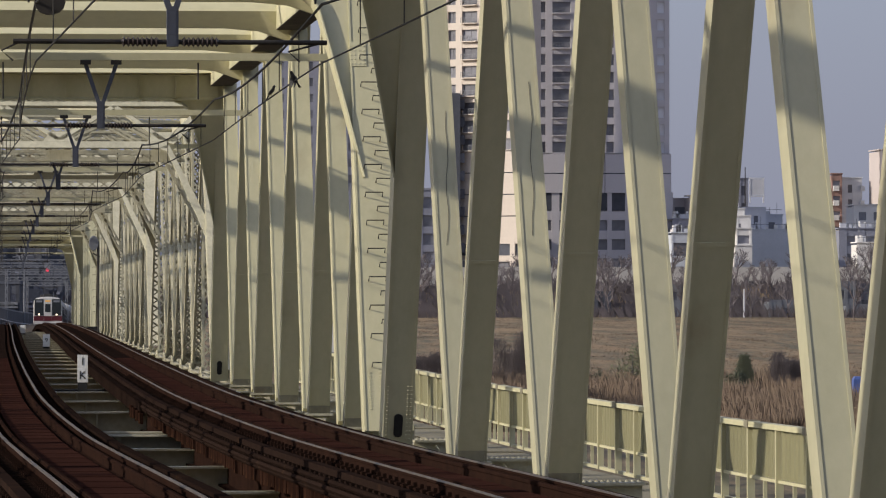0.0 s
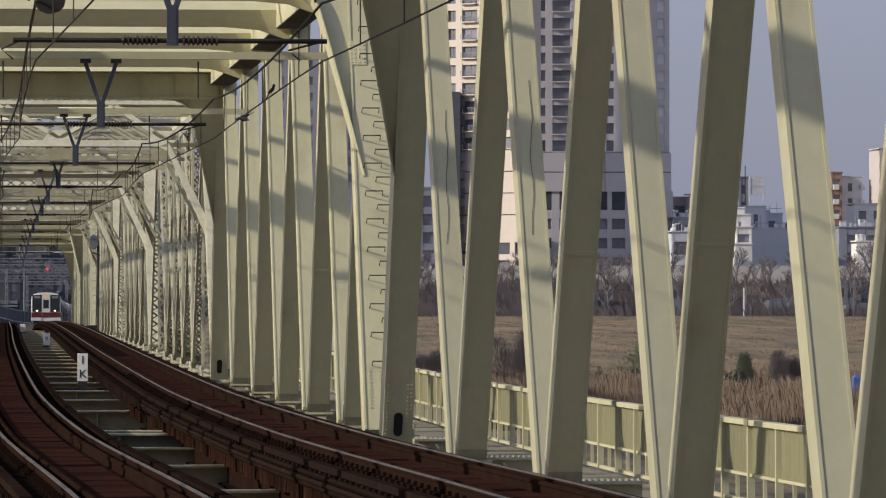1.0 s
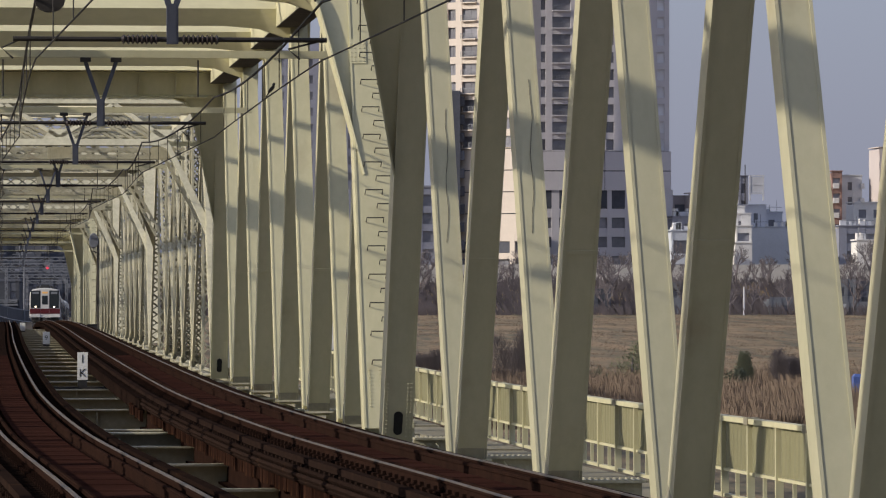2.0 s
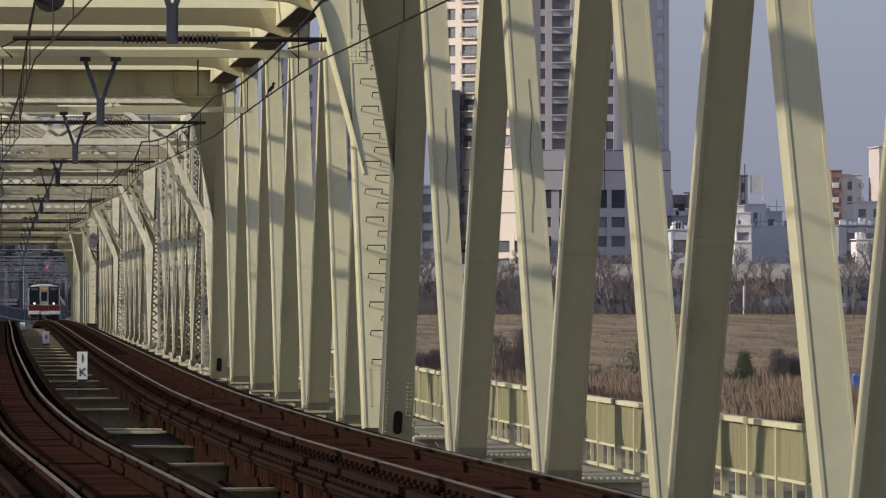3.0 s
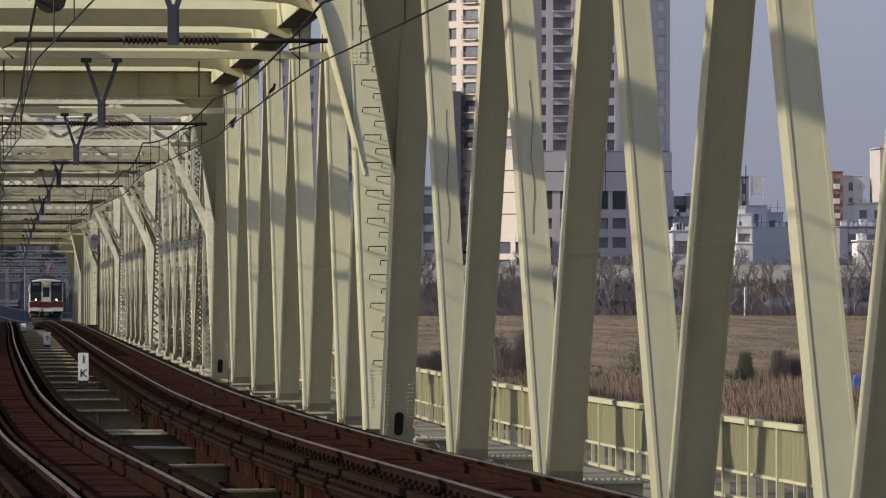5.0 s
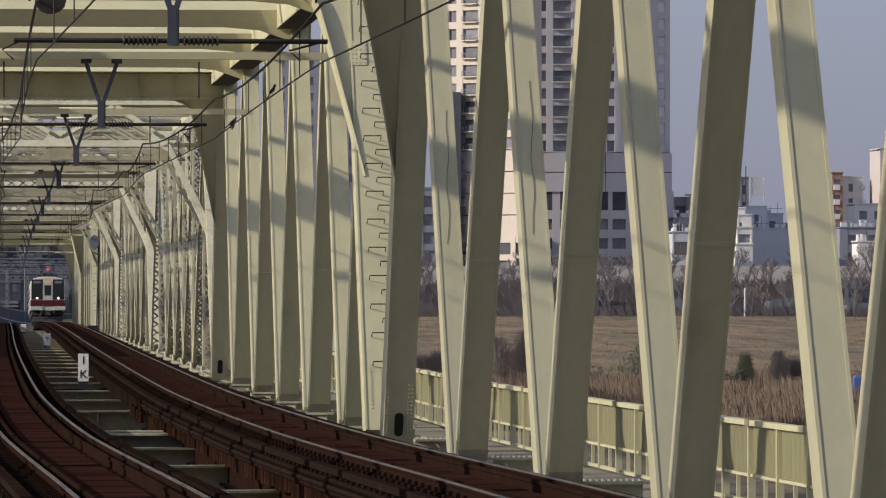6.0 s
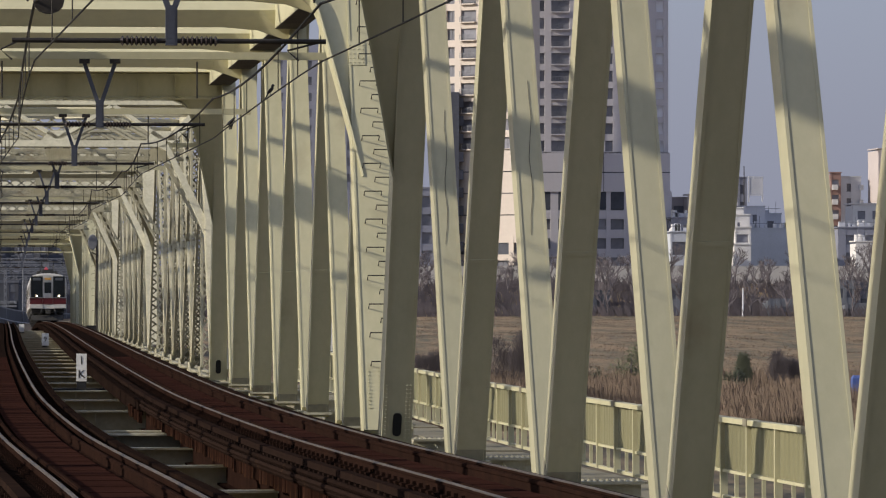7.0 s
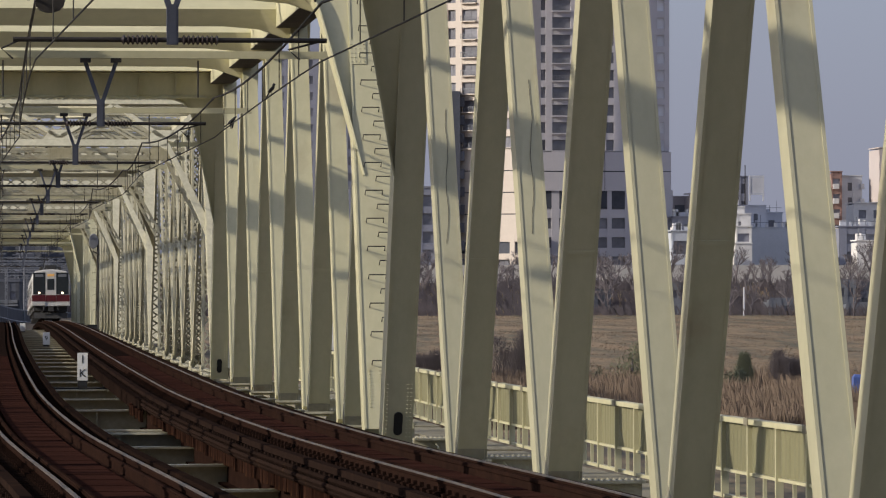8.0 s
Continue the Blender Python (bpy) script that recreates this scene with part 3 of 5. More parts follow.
def track_pieces(th, off):
    """Sleepers, their rusty end boards, the planks between the rails, and fastenings."""
    tie = Geo().box(-1.02, 1.02, -0.11, 0.11, -0.385, -0.165).mesh("sleeper")
    end = Geo().box(-0.02, 0.02, -0.285, 0.285, -0.42, -0.22).mesh("end_board")
    plank = Geo().box(-0.27, 0.27, -0.294, 0.294, -0.165, -0.115).mesh("plank")
    clip = Geo().box(-0.10, 0.10, -0.07, 0.07, -0.155, -0.12).box(-0.05, 0.05, -0.04, 0.04, -0.12, -0.085).mesh("clip")
    rest = Geo()
    n = 0
    for k in range(760):
        d = 22 + 0.59 * k
        m = on_line(d, off)
        if 36 < d < 36 + 0.59 * 200:
            part("sleeper", tie, TIE, th).matrix_basis = m
            part("plank", plank, PLANK, th, "").matrix_basis = m @ Matrix.Translation((0, 0, 0.003 * ((k * 5) % 3)))
            if off == 0.0 or d < 104:
                part("end_board", end, TIEEND if off else TIE, th).matrix_basis = m @ Matrix.Translation((-1.04 if d < 96 or not off else -1.21, 0, 0.01 * ((k * 7) % 4) - (0.14 if off else 0.0))) @ Euler((0, 0, 0.03 * ((k * 5) % 3 - 1))).to_matrix().to_4x4()
        else:
            for x0, x1, y0, y1, z0, z1 in ((-1.02, 1.02, -0.11, 0.11, -0.385, -0.165), (-0.27, 0.27, -0.294, 0.294, -0.165, -0.115), (-1.06, -1.02, -0.24, 0.24, -0.46, -0.22)):
                rest.hexa([m @ Vector(p) for p in ((x0, y0, z0), (x1, y0, z0), (x1, y1, z0), (x0, y1, z0), (x0, y0, z1), (x1, y0, z1), (x1, y1, z1), (x0, y1, z1))])
        if 36 < d < 125:
            for x in (-0.5665, 0.5665):
                part("rail_clip", clip, RUST, th).matrix_basis = m @ Matrix.Translation((x, 0, 0))
    part("sleeper_run", rest, TIE, th, "dark sleepers further along")["kind"] = "stuff"


tr = thing("cable_trough", Matrix(), "dark brown wooden cable trough beside the track", "cable trough")
part("trough", sweep(GAP - 1.12, 99, 290, [(-0.05, -0.46), (0.05, -0.46), (0.05, -0.20), (-0.05, -0.20)]), TIE, tr)
part("lid", sweep(GAP - 1.12, 99, 290, [(-0.07, -0.199), (0.07, -0.199), (0.07, -0.17), (-0.07, -0.17)]), TIE, tr)
cb = thing("cable_bundle", Matrix(), "black cables hung along the sleeper ends", "cable")
for o, z in ((-1.10, -0.20), (-1.12, -0.27), (-1.09, -0.33)):
    part("cable", sweep(GAP + o, 30, 104, [(0.035 * math.cos(a * math.pi / 3), z + 0.035 * math.sin(a * math.pi / 3)) for a in range(6)]), TIE, cb)
track_pieces(LEFT, 0.0)
track_pieces(RIGHT, GAP)


# ---------- overhead line ----------
def cat_wire(off, up, label, r, sag=0.0, name="contact_wire"):
    g = Geo()
    ds = [34.4 - 31.2 + 31.2 * k for k in range(16)]
    pts = []
    for a, b in zip(ds, ds[1:]):
        for i in range(8):
            q = i / 8
            k = (0.18 if int(round((a - 3.2) / 31.2)) % 2 else -0.18) * (1 - 2 * q)
            pts.append(line(a + (b - a) * q, off + k, up - sag * 4 * q * (1 - q)))
    return tagged(part(name, g.tube(pts, r, 5), WIRE), label, "wire", "overhead wires")


for off in (0.0, GAP):
    cat_wire(off, 4.86, "thin dark contact wire over the track", 0.012)
    cat_wire(off, 5.62, "dark sagging messenger wire over the track", 0.020, 0.24, "messenger_wire")
    th = thing("wire_droppers", Matrix(), "short droppers tying contact wire to messenger wire", "wire", "overhead wires")
    for k in range(12):
        for i in range(1, 7):
            q = i / 7
            d = 3.2 + 31.2 * (k + q)
            kk = (0.18 if k % 2 else -0.18) * (1 - 2 * q)
            part("dropper", Geo().tube([line(d, off + kk, 4.86), line(d, off + kk, 5.62 - 0.24 * 4 * q * (1 - q))], 0.008, 4), WIRE, th)


def catenary_support(d):
    th = thing("catenary_support", on_line(d, MID - 0.27), "cream cross beam with a forked blue-grey drop bracket", "catenary support", "catenary supports")
    part("cross_beam", Geo().box(-HALF + 0.2, HALF - 0.2, -0.08, 0.08, 6.36, 6.50), CREAM, th)
    for sx in (-1, 1):
        part("bracket_leg", Geo().beam((sx * 0.29, 0, 6.28), (sx * 0.045, 0, 5.56), 0.075, 0.09), BLUEGREY, th, "blue-grey steel leg")
        part("clamp_plate", Geo().box(sx * 0.29 - 0.1, sx * 0.29 + 0.1, -0.13, 0.13, 6.28, 6.36), DARK, th)
    g = Geo()
    for sx in (-1, 1):
        g.beam((sx * 0.058, 0, 5.58), (sx * 0.058, 0, 5.06), 0.035, 0.10)
    g.beam((0, 0, 5.58), (0, 0, 5.06), 0.09, 0.112)
    for i in range(8):
        g.box(-0.072, 0.072, -0.058, 0.058, 5.09 + 0.062 * i, 5.102 + 0.062 * i)
    part("drop_post", g, BLUEGREY, th, "blue-grey laced drop post")
    part("cross_bar", Geo().tube([(-MID - 0.2, 0, 5.12), (MID + 0.15, 0, 5.12)], 0.032, 8), DARK, th, "dark tie bar")
    for x0 in (-0.42, 0.36):
        rings = []
        for i in range(17):
            r = 0.07 if i % 2 else 0.03
            rings.append([(x0 - 0.24 + 0.03 * i, r * math.cos(q), 5.12 + r * math.sin(q)) for q in np.linspace(0, 2 * math.pi, 10, endpoint=False)])
        part("insulator", Geo().loft(rings), PORCELAIN, th, "ribbed brown insulator")
    for sx in (-1, 1):
        part("registration_arm", Geo().tube([(sx * (MID + 0.1), 0, 5.12), (sx * MID - 0.35, 0.0, 5.0), (sx * MID - 0.2, 0, 4.87)], 0.016, 6), DARK, th)
        part("hanger", Geo().tube([(sx * MID, 0, 6.32), (sx * MID, 0, 5.62)], 0.016, 6), DARK, th)
    return th


c0 = catenary_support(65.6)
for k in range(-1, 13):
    if k:
        copy_thing(c0, on_line(65.6 + 31.2 * k, MID - (0.13 if k == 1 else 0.0)))


# ---------- walkway and fence outside the truss ----------
def fence_run():
    th = thing("walkway_fence", Matrix(), "pale green metal fence with ribbed panels along the walkway", "fence")
    step = 2.1
    off = MID + 7.35
    panel = Geo()
    n = 26
    xs = [(0.008 if (i // 2) % 2 else -0.008) for i in range(n + 1)]
    panel.loft([[(xs[i], 0.06 + (step - 0.12) * i / n, -0.50), (xs[i] + 0.012, 0.06 + (step - 0.12) * i / n, -0.50), (xs[i] + 0.012, 0.06 + (step - 0.12) * i / n, 0.12), (xs[i], 0.06 + (step - 0.12) * i / n, 0.12)] for i in range(n + 1)])
    pm = panel.mesh("panel")
    postm = Geo().box(-0.06, 0.04, -0.035, 0.035, -0.9, 0.16).mesh("post")
    railm = Geo().box(-0.07, 0.07, 0, step, 0.13, 0.20).mesh("top_rail")
    midm = Geo().box(-0.03, 0.03, 0.03, step - 0.03, -0.545, -0.505).mesh("lower_rail")
    barm = Geo().box(-0.03, 0.02, step / 2 - 0.02, step / 2 + 0.02, -0.88, -0.545).box(-0.04, 0.03, 0.1, step - 0.1, -0.90, -0.85).mesh("kick_frame")
    clampm = Geo().box(-0.085, 0.085, -0.14, 0.14, 0.115, 0.215).mesh("rail_clamp")
    for k in range(64):
        d = 26 + step * k
        m = on_line(d, off)
        for name, me, mat in (("panel", pm, FENCE), ("post", postm, CREAM), ("top_rail", railm, CREAM), ("lower_rail", midm, CREAM), ("kick_frame", barm, CREAM)):
            part(name, me, mat, th).matrix_basis = m
        if k % 2:
            part("rail_clamp", clampm, CONCRETE, th, "grey clamp on the top rail").matrix_basis = m
    return th


fence_run()
wk = thing("walkway", Matrix(), "pale concrete slab walkway on brackets outside the truss", "walkway", kind="structure")
slab = Geo().box(-0.47, 0.47, 0.02, 1.98, -0.06, 0).mesh("slab")
for k in range(62):
    for j in range(2):
        o = part("slab", slab, CONCRETE, wk)
        o.matrix_basis = on_line(26 + 2.0 * k, MID + 5.75 + 0.97 * j, -0.92 + 0.01 * ((k * 7 + j * 3) % 4))
for k in range(13):
    part("bracket", Geo().box(-1.1, 1.3, -0.1, 0.1, -0.2, 0), CREAM, wk).matrix_basis = on_line(24.5 + BAY * k, MID + 6.2, -0.99)
    bearer = Geo().box(HALF + 0.26, HALF + 1.22, -0.06, 0.06, -0.905, -0.625).box(HALF + 0.26, HALF + 1.25, -0.2, 0.2, -0.624, -0.585)
    part("bearer", bearer, PALEBEAM, wk, "pale rusting bearer between truss and walkway").matrix_basis = on_line(24.1 + BAY * k, MID)
    studs = Geo()
    for i in range(12):
        for y in (-0.14, 0.14):
            studs.stud((HALF + 0.32 + 0.08 * i, y, -0.585), (0, 0, 1), 0.02, 0.022)
    bo = part("bearer_bolts", studs, PALEBEAM, wk)
    bo["kind"] = "stuff"
    bo.matrix_basis = on_line(24.1 + BAY * k, MID)
    part("handhold", Geo().tube([(HALF + 0.62, -0.12, -0.67), (HALF + 0.66, -0.3, -0.74), (HALF + 0.66, -0.3, -0.95)], 0.018, 6), CREAM, wk).matrix_basis = on_line(24.1 + BAY * k, MID)


# ---------- ground ----------
def ground_z(x, y):
    """Flood plain, then the levee, then the town's level."""
    z = -4.2 + 1.65 * max(0, min(1, (y - 230) / 460))
    k = max(0.0, min(1.0, (y - 700) / 42))
    z += (2.1 + 2.55) * k * k * (3 - 2 * k)
    z += 0.25 * noise.noise((x * 0.02, y * 0.015, 0)) + 0.08 * noise.noise((x * 0.2, y * 0.07, 3))
    return z


g = Geo()
xs = [-2500, -900, -400, -200, -100, -50, -20] + [5 * k for k in range(0, 41)] + [240, 320, 500, 1000, 2500]
ys = [-400, -100, 0, 40, 80, 120, 160] + [200 + 8 * k for k in range(0, 75)] + [850, 1000, 1400, 2200, 4500]
for y in ys:
    for x in xs:
        g.v.append((x, y, ground_z(x, y)))
for j in range(len(ys) - 1):
    for i in range(len(xs) - 1):
        a = j * len(xs) + i
        g.f.append((a, a + 1, a + 1 + len(xs), a + len(xs)))
tagged(part("ground", g, GRASS, smooth=True), "dry brown grass of the flood plain and levee", "ground", kind="structure")


# ---------- small things on the bridge ----------
def writing(text, size, m, material, parent):
    cu = bpy.data.curves.new("writing", "FONT")
    cu.body, cu.size, cu.extrude, cu.align_x, cu.align_y = text, size, 0.003, "CENTER", "CENTER"
    tmp = bpy.data.objects.new("writing", cu)
    scene.collection.objects.link(tmp)
    me = bpy.data.meshes.new_from_object(tmp.evaluated_get(bpy.context.evaluated_depsgraph_get()))
    bpy.data.objects.remove(tmp)
    me.materials.clear()
    ob = part("writing", me, material, parent, "black lettering")
    ob.matrix_basis = m
    return ob


def km_post(d, off, up, width, height, base, lines, label):
    th = thing("kilometre_post", on_line(d, off, up), label, "post", "distance posts between the tracks")
    part("foot", Geo().box(-width / 2 + 0.01, width / 2 - 0.01, -0.05, 0.05, 0, base), BLACK, th, "black painted foot")
    part("board", Geo().box(-width / 2, width / 2, -0.06, 0.06, base, height), WHITE, th, "white painted board")
    n = len(lines)
    for i, s in enumerate(lines):
        z = base + (height - base) * (1 - (i + 0.5) / n)
        writing(s, min(0.29, (height - base) / n * 0.95), Matrix.Translation((0, -0.065, z)) @ Euler((radians(90), 0, 0)).to_matrix().to_4x4(), BLACK, th)
    return th


km_post(129.0, MID + 0.2, FOOT - 0.06, 0.26, 0.97, 0.27, ["1", "K"], "white distance post lettered 1 K on black foot")
km_post(222.0, MID + 0.2, FOOT - 0.06, 0.30, 0.62, 0.08, ["9"], "small white distance post with a single digit")
km_post(303.0, MID - 0.5, FOOT - 0.06, 0.32, 0.55, 0.08, [], "small blank white distance post")

bd = thing("dark_board", on_line(129.3, MID + 0.1, FOOT - 0.02), "black creosoted board lying across between the tracks", "board")
part("plank", Geo().box(-0.85, 0.85, -0.13, 0.13, 0.0, 0.05), BLACK, bd)
for sx in (-1, 1):
    part("batten", Geo().box(sx * 0.7 - 0.06, sx * 0.7 + 0.06, -0.15, 0.15, 0.05, 0.075), BLACK, bd)

sg = thing("warning_board", on_line(143, MID + 7.27, -0.9), "plain white board on two legs beside the walkway fence", "sign")
part("board", Geo().box(-0.30, 0.30, -0.02, 0.02, 1.08, 2.5), WHITE, sg)
for sx in (-1, 1):
    part("leg", Geo().box(sx * 0.25 - 0.03, sx * 0.25 + 0.03, 0.02, 0.08, 0, 2.4), DARK, sg)

sig = thing("trackside_signal", on_line(300, MID + 3.9, -0.15), "grey signal head on a slim post by the track", "signal")
part("post", Geo().tube([(0, 0, -0.45), (0, 0, 5.0)], 0.06, 8), DARK, sig)
part("head", Geo().loft([[(x * k - 0.25, y, z * k + 4.9) for x, z in [(0.28 * math.cos(q), 0.45 * math.sin(q)) for q in np.linspace(0, 2 * math.pi, 16, endpoint=False)]] for y, k in ((-0.14, 0.9), (-0.1, 1.0), (0.1, 1.0), (0.16, 0.8))]), MASTGREY, sig, "grey back plate")
part("arm", Geo().beam((-0.3, 0, 4.3), (0.1, 0, 4.1), 0.08, 0.08), DARK, sig)
bx = thing("relay_box", on_line(296, MID + 3.5, FOOT - 0.06), "black trackside relay box on short legs", "box")
part("body", Geo().box(-0.28, 0.28, -0.2, 0.2, 0.12, 0.45), BLACK, bx)
part("lid", Geo().box(-0.31, 0.31, -0.23, 0.23, 0.45, 0.5), BLACK, bx)
for sx in (-1, 1):
    part("leg", Geo().box(sx * 0.22 - 0.03, sx * 0.22 + 0.03, -0.15, 0.15, 0, 0.12), DARK, bx)


def bird(m):
    th = thing("bird", m, "small black bird perched on the contact wire", "bird")
    rings = []
    for z, y, r in ((0.0, 0.06, 0.012), (0.03, 0.035, 0.035), (0.07, 0.0, 0.048), (0.11, -0.03, 0.042), (0.145, -0.045, 0.027), (0.175, -0.055, 0.032), (0.20, -0.06, 0.022), (0.212, -0.062, 0.006)):
        rings.append([(r * math.cos(q), y + r * math.sin(q), z + 0.02) for q in np.linspace(0, 2 * math.pi, 10, endpoint=False)])
    part("body", Geo().loft(rings), BIRDM, th, smooth=True)
    part("tail", Geo().plate([(-0.02, 0.05, 0.04), (0.02, 0.05, 0.04), (0.025, 0.12, -0.07), (-0.025, 0.12, -0.07)], 0.008, (0, 0.8, 0.6)), BIRDM, th)
    part("beak", Geo().loft([[(0.008, -0.085, 0.195), (-0.008, -0.085, 0.195), (0, -0.085, 0.208)], [(0.001, -0.115, 0.195), (-0.001, -0.115, 0.195), (0, -0.115, 0.197)]]), BIRDM, th)
    for sx in (-1, 1):
        part("wing", Geo().loft([[(sx * 0.04, -0.03, 0.14), (sx * 0.055, 0.0, 0.13), (sx * 0.045, 0.02, 0.06)], [(sx * 0.03, 0.06, 0.05), (sx * 0.035, 0.07, 0.045), (sx * 0.03, 0.075, 0.03)]]), BIRDM, th)
        part("leg", Geo().tube([(sx * 0.015, 0.0, 0.045), (sx * 0.015, -0.01, 0.0)], 0.004, 4), BIRDM, th)
    return th


def flying_bird(label):
    """Small bird with its body along the flight, and wings that hinge at the shoulders."""
    th = thing("bird", Matrix(), label, "bird")
    rings = [[(r * math.cos(q), y, z + r * 0.9 * math.sin(q)) for q in np.linspace(0, 2 * math.pi, 10, endpoint=False)]
             for y, z, r in ((0.10, 0.0, 0.010), (0.06, 0.0, 0.026), (0.02, 0.0, 0.036), (-0.03, 0.0, 0.036), (-0.06, 0.008, 0.026), (-0.085, 0.014, 0.024), (-0.105, 0.014, 0.016), (-0.115, 0.012, 0.004))]
    part("body", Geo().loft(rings), BIRDM, th, smooth=True)
    part("tail", Geo().plate([(-0.015, 0.09, 0), (0.015, 0.09, 0), (0.028, 0.17, 0.0), (-0.028, 0.17, 0.0)], 0.007, (0, 0, 1)), BIRDM, th)
    part("beak", Geo().loft([[(0.006, -0.112, 0.008), (-0.006, -0.112, 0.008), (0, -0.112, 0.016)], [(0.001, -0.135, 0.009), (-0.001, -0.135, 0.009), (0, -0.135, 0.011)]]), BIRDM, th)
    wings = []
    for sx in (-1, 1):
        out = [(0, -0.035), (sx * 0.05, -0.045), (sx * 0.11, -0.03), (sx * 0.155, 0.02), (sx * 0.10, 0.03), (sx * 0.05, 0.04), (0, 0.04)]
        wings.append(part("wing", Geo().plate([(x, y, 0.0) for x, y in out], 0.007, (0, 0, 1)), BIRDM, th))
        part("leg", Geo().tube([(sx * 0.012, 0.02, -0.03), (sx * 0.012, 0.0, -0.06)], 0.004, 4), BIRDM, th)
    return th, wings


FLYER, WINGS = flying_bird("small black bird leaving and regaining the contact wire")
q = (76.5 - 65.6) / 31.2
bird(Matrix.Translation(line(76.5, GAP - 0.18 * (1 - 2 * q), 4.872)) @ Euler((0, 0, radians(60))).to_matrix().to_4x4() @ Matrix.Diagonal((0.72, 0.72, 0.72, 1)))
pu = thing("tension_pulley", Matrix.Translation(line(65.6, 0.0, 5.62)), "dark wire pulley block under the cross beam", "pulley")
part("case", Geo().loft([[(0.20 * math.cos(a), y, 0.16 * math.sin(a)) for a in np.linspace(0, 2 * math.pi, 14, endpoint=False)] for y in (-0.12, 0.12)]), DARK, pu)
part("strap", Geo().box(-0.05, 0.05, -0.14, 0.14, 0.1, 0.7), DARK, pu)
part("arm", Geo().beam((-0.7, 0, 0.05), (0.1, 0, 0.05), 0.1, 0.1), DARK, pu)


# ---------- train ----------
def train_car(front, label):
    th = thing("train_car", Matrix(), label, "train car", "cars of the train")
    L, W, B, T = 19.6, 1.42, 1.12, 3.86
    prof = [(-W, B), (-W, 3.05), (-W * 0.97, 3.45), (-W * 0.80, 3.72), (-W * 0.4, T - 0.03), (0, T), (W * 0.4, T - 0.03), (W * 0.80, 3.72), (W * 0.97, 3.45), (W, 3.05), (W, B)]
    part("body", Geo().loft([[(x, y, z) for x, z in prof] for y in (0.0, L)]), TRAINWHITE, th)
    for sx in (-1, 1):
        part("side_stripe", Geo().box(sx * W - 0.006, sx * W + 0.006, 0.02, L - 0.02, 1.48, 1.92), TRAINRED, th, "dark red side stripe")
        for k in range(4):
            y = 2.6 + 4.6 * k
            part("side_door", Geo().box(sx * W - 0.012, sx * W + 0.010, y - 0.65, y + 0.65, 1.15, 3.05), TRAINWHITE, th)
        for k in range(8):
            y = 1.1 + 2.3 * k + 0.6
            part("side_window", Geo().box(sx * W - 0.012, sx * W + 0.016, y - 0.62, y + 0.62, 2.05, 2.95), TRAINGLASS, th)
    part("underframe", Geo().box(-1.25, 1.25, 0.4, L - 0.3, 0.75, 1.12), TRAINDARK, th)
    for y in (3.0, L - 3.0):
        bg = part("bogie", Geo().box(-1.15, 1.15, y - 1.5, y + 1.5, 0.35, 0.7), TRAINDARK, th)
        for sx in (-1, 1):
            for q in (-1.05, 1.05):
                part("wheel", Geo().loft([[(x, y + q + 0.43 * math.cos(a), 0.43 + 0.43 * math.sin(a)) for a in np.linspace(0, 2 * math.pi, 18, endpoint=False)] for x in (sx * 0.5, sx * 0.63)]), RUST, bg)
    part("roof_unit", Geo().loft([[(x * k, y, z) for x, z in ((-0.9, T - 0.12), (0.9, T - 0.12), (0.8, T + 0.28), (-0.8, T + 0.28))] for y, k in ((6, 0.95), (6.1, 1), (10, 1), (10.1, 0.95))]), TRAINDARK, th)
    if front:
        # end wall: ivory rim, two dark panes, middle door, red band, ivory lower edge
        part("front_rim", Geo().loft([[(x * k, y, B + (z - B) * k) for x, z in prof] for y, k in ((0.0, 1.0), (-0.07, 0.985), (-0.10, 0.96))]), TRAINWHITE, th)
        for sx in (-1, 1):
            part("front_window", Geo().box(sx * 0.86 - 0.45, sx * 0.86 + 0.45, -0.135, -0.10, 2.0, 3.62), TRAINGLASS, th, "dark cab window")
            part("front_band", Geo().box(sx * 0.90 - 0.50, sx * 0.90 + 0.50, -0.13, -0.10, 1.46, 1.94), TRAINRED, th, "dark red front band")
            part("lower_apron", Geo().box(sx * 0.92 - 0.48, sx * 0.92 + 0.48, -0.16, 0.1, 1.16, 1.44), TRAINWHITE, th)
            hl = part("headlight", Geo().loft([[(sx * 0.86 + 0.17 * math.cos(a) * k, y, 2.10 + 0.11 * math.sin(a) * k) for a in np.linspace(0, 2 * math.pi, 16, endpoint=False)] for y, k in ((-0.13, 1.15), (-0.17, 1.0))]), DARK, th, "lit headlight")
            part("lamp", Geo().loft([[(sx * 0.86 + 0.085 * math.cos(a) * k, y, 2.10 + 0.085 * math.sin(a) * k) for a in np.linspace(0, 2 * math.pi, 16, endpoint=False)] for y, k in ((-0.165, 1.0), (-0.185, 0.8))]), HEADLAMP, hl)
            part("number_panel", Geo().box(sx * 0.86 - 0.30, sx * 0.86 + 0.30, -0.142, -0.136, 3.30, 3.50), MASTGREY, th, "pale panel behind the glass")
        dr = part("front_door", Geo().box(-0.38, 0.38, -0.135, -0.10, 1.46, 3.55), TRAINWHITE, th, "ivory gangway door")
        part("door_window", Geo().box(-0.27, 0.27, -0.142, -0.136, 2.32, 3.15), TRAINGLASS, dr)
        part("door_band", Geo().box(-0.38, 0.38, -0.142, -0.136, 1.46, 1.94), TRAINRED, dr)
        part("route_display", Geo().box(-0.26, 0.26, -0.145, -0.12, 3.34, 3.52), SIGNGLOW, th, "amber route display")
        part("coupler", Geo().box(-0.2, 0.2, -0.6, 0.2, 0.72, 1.05), TRAINDARK, th)
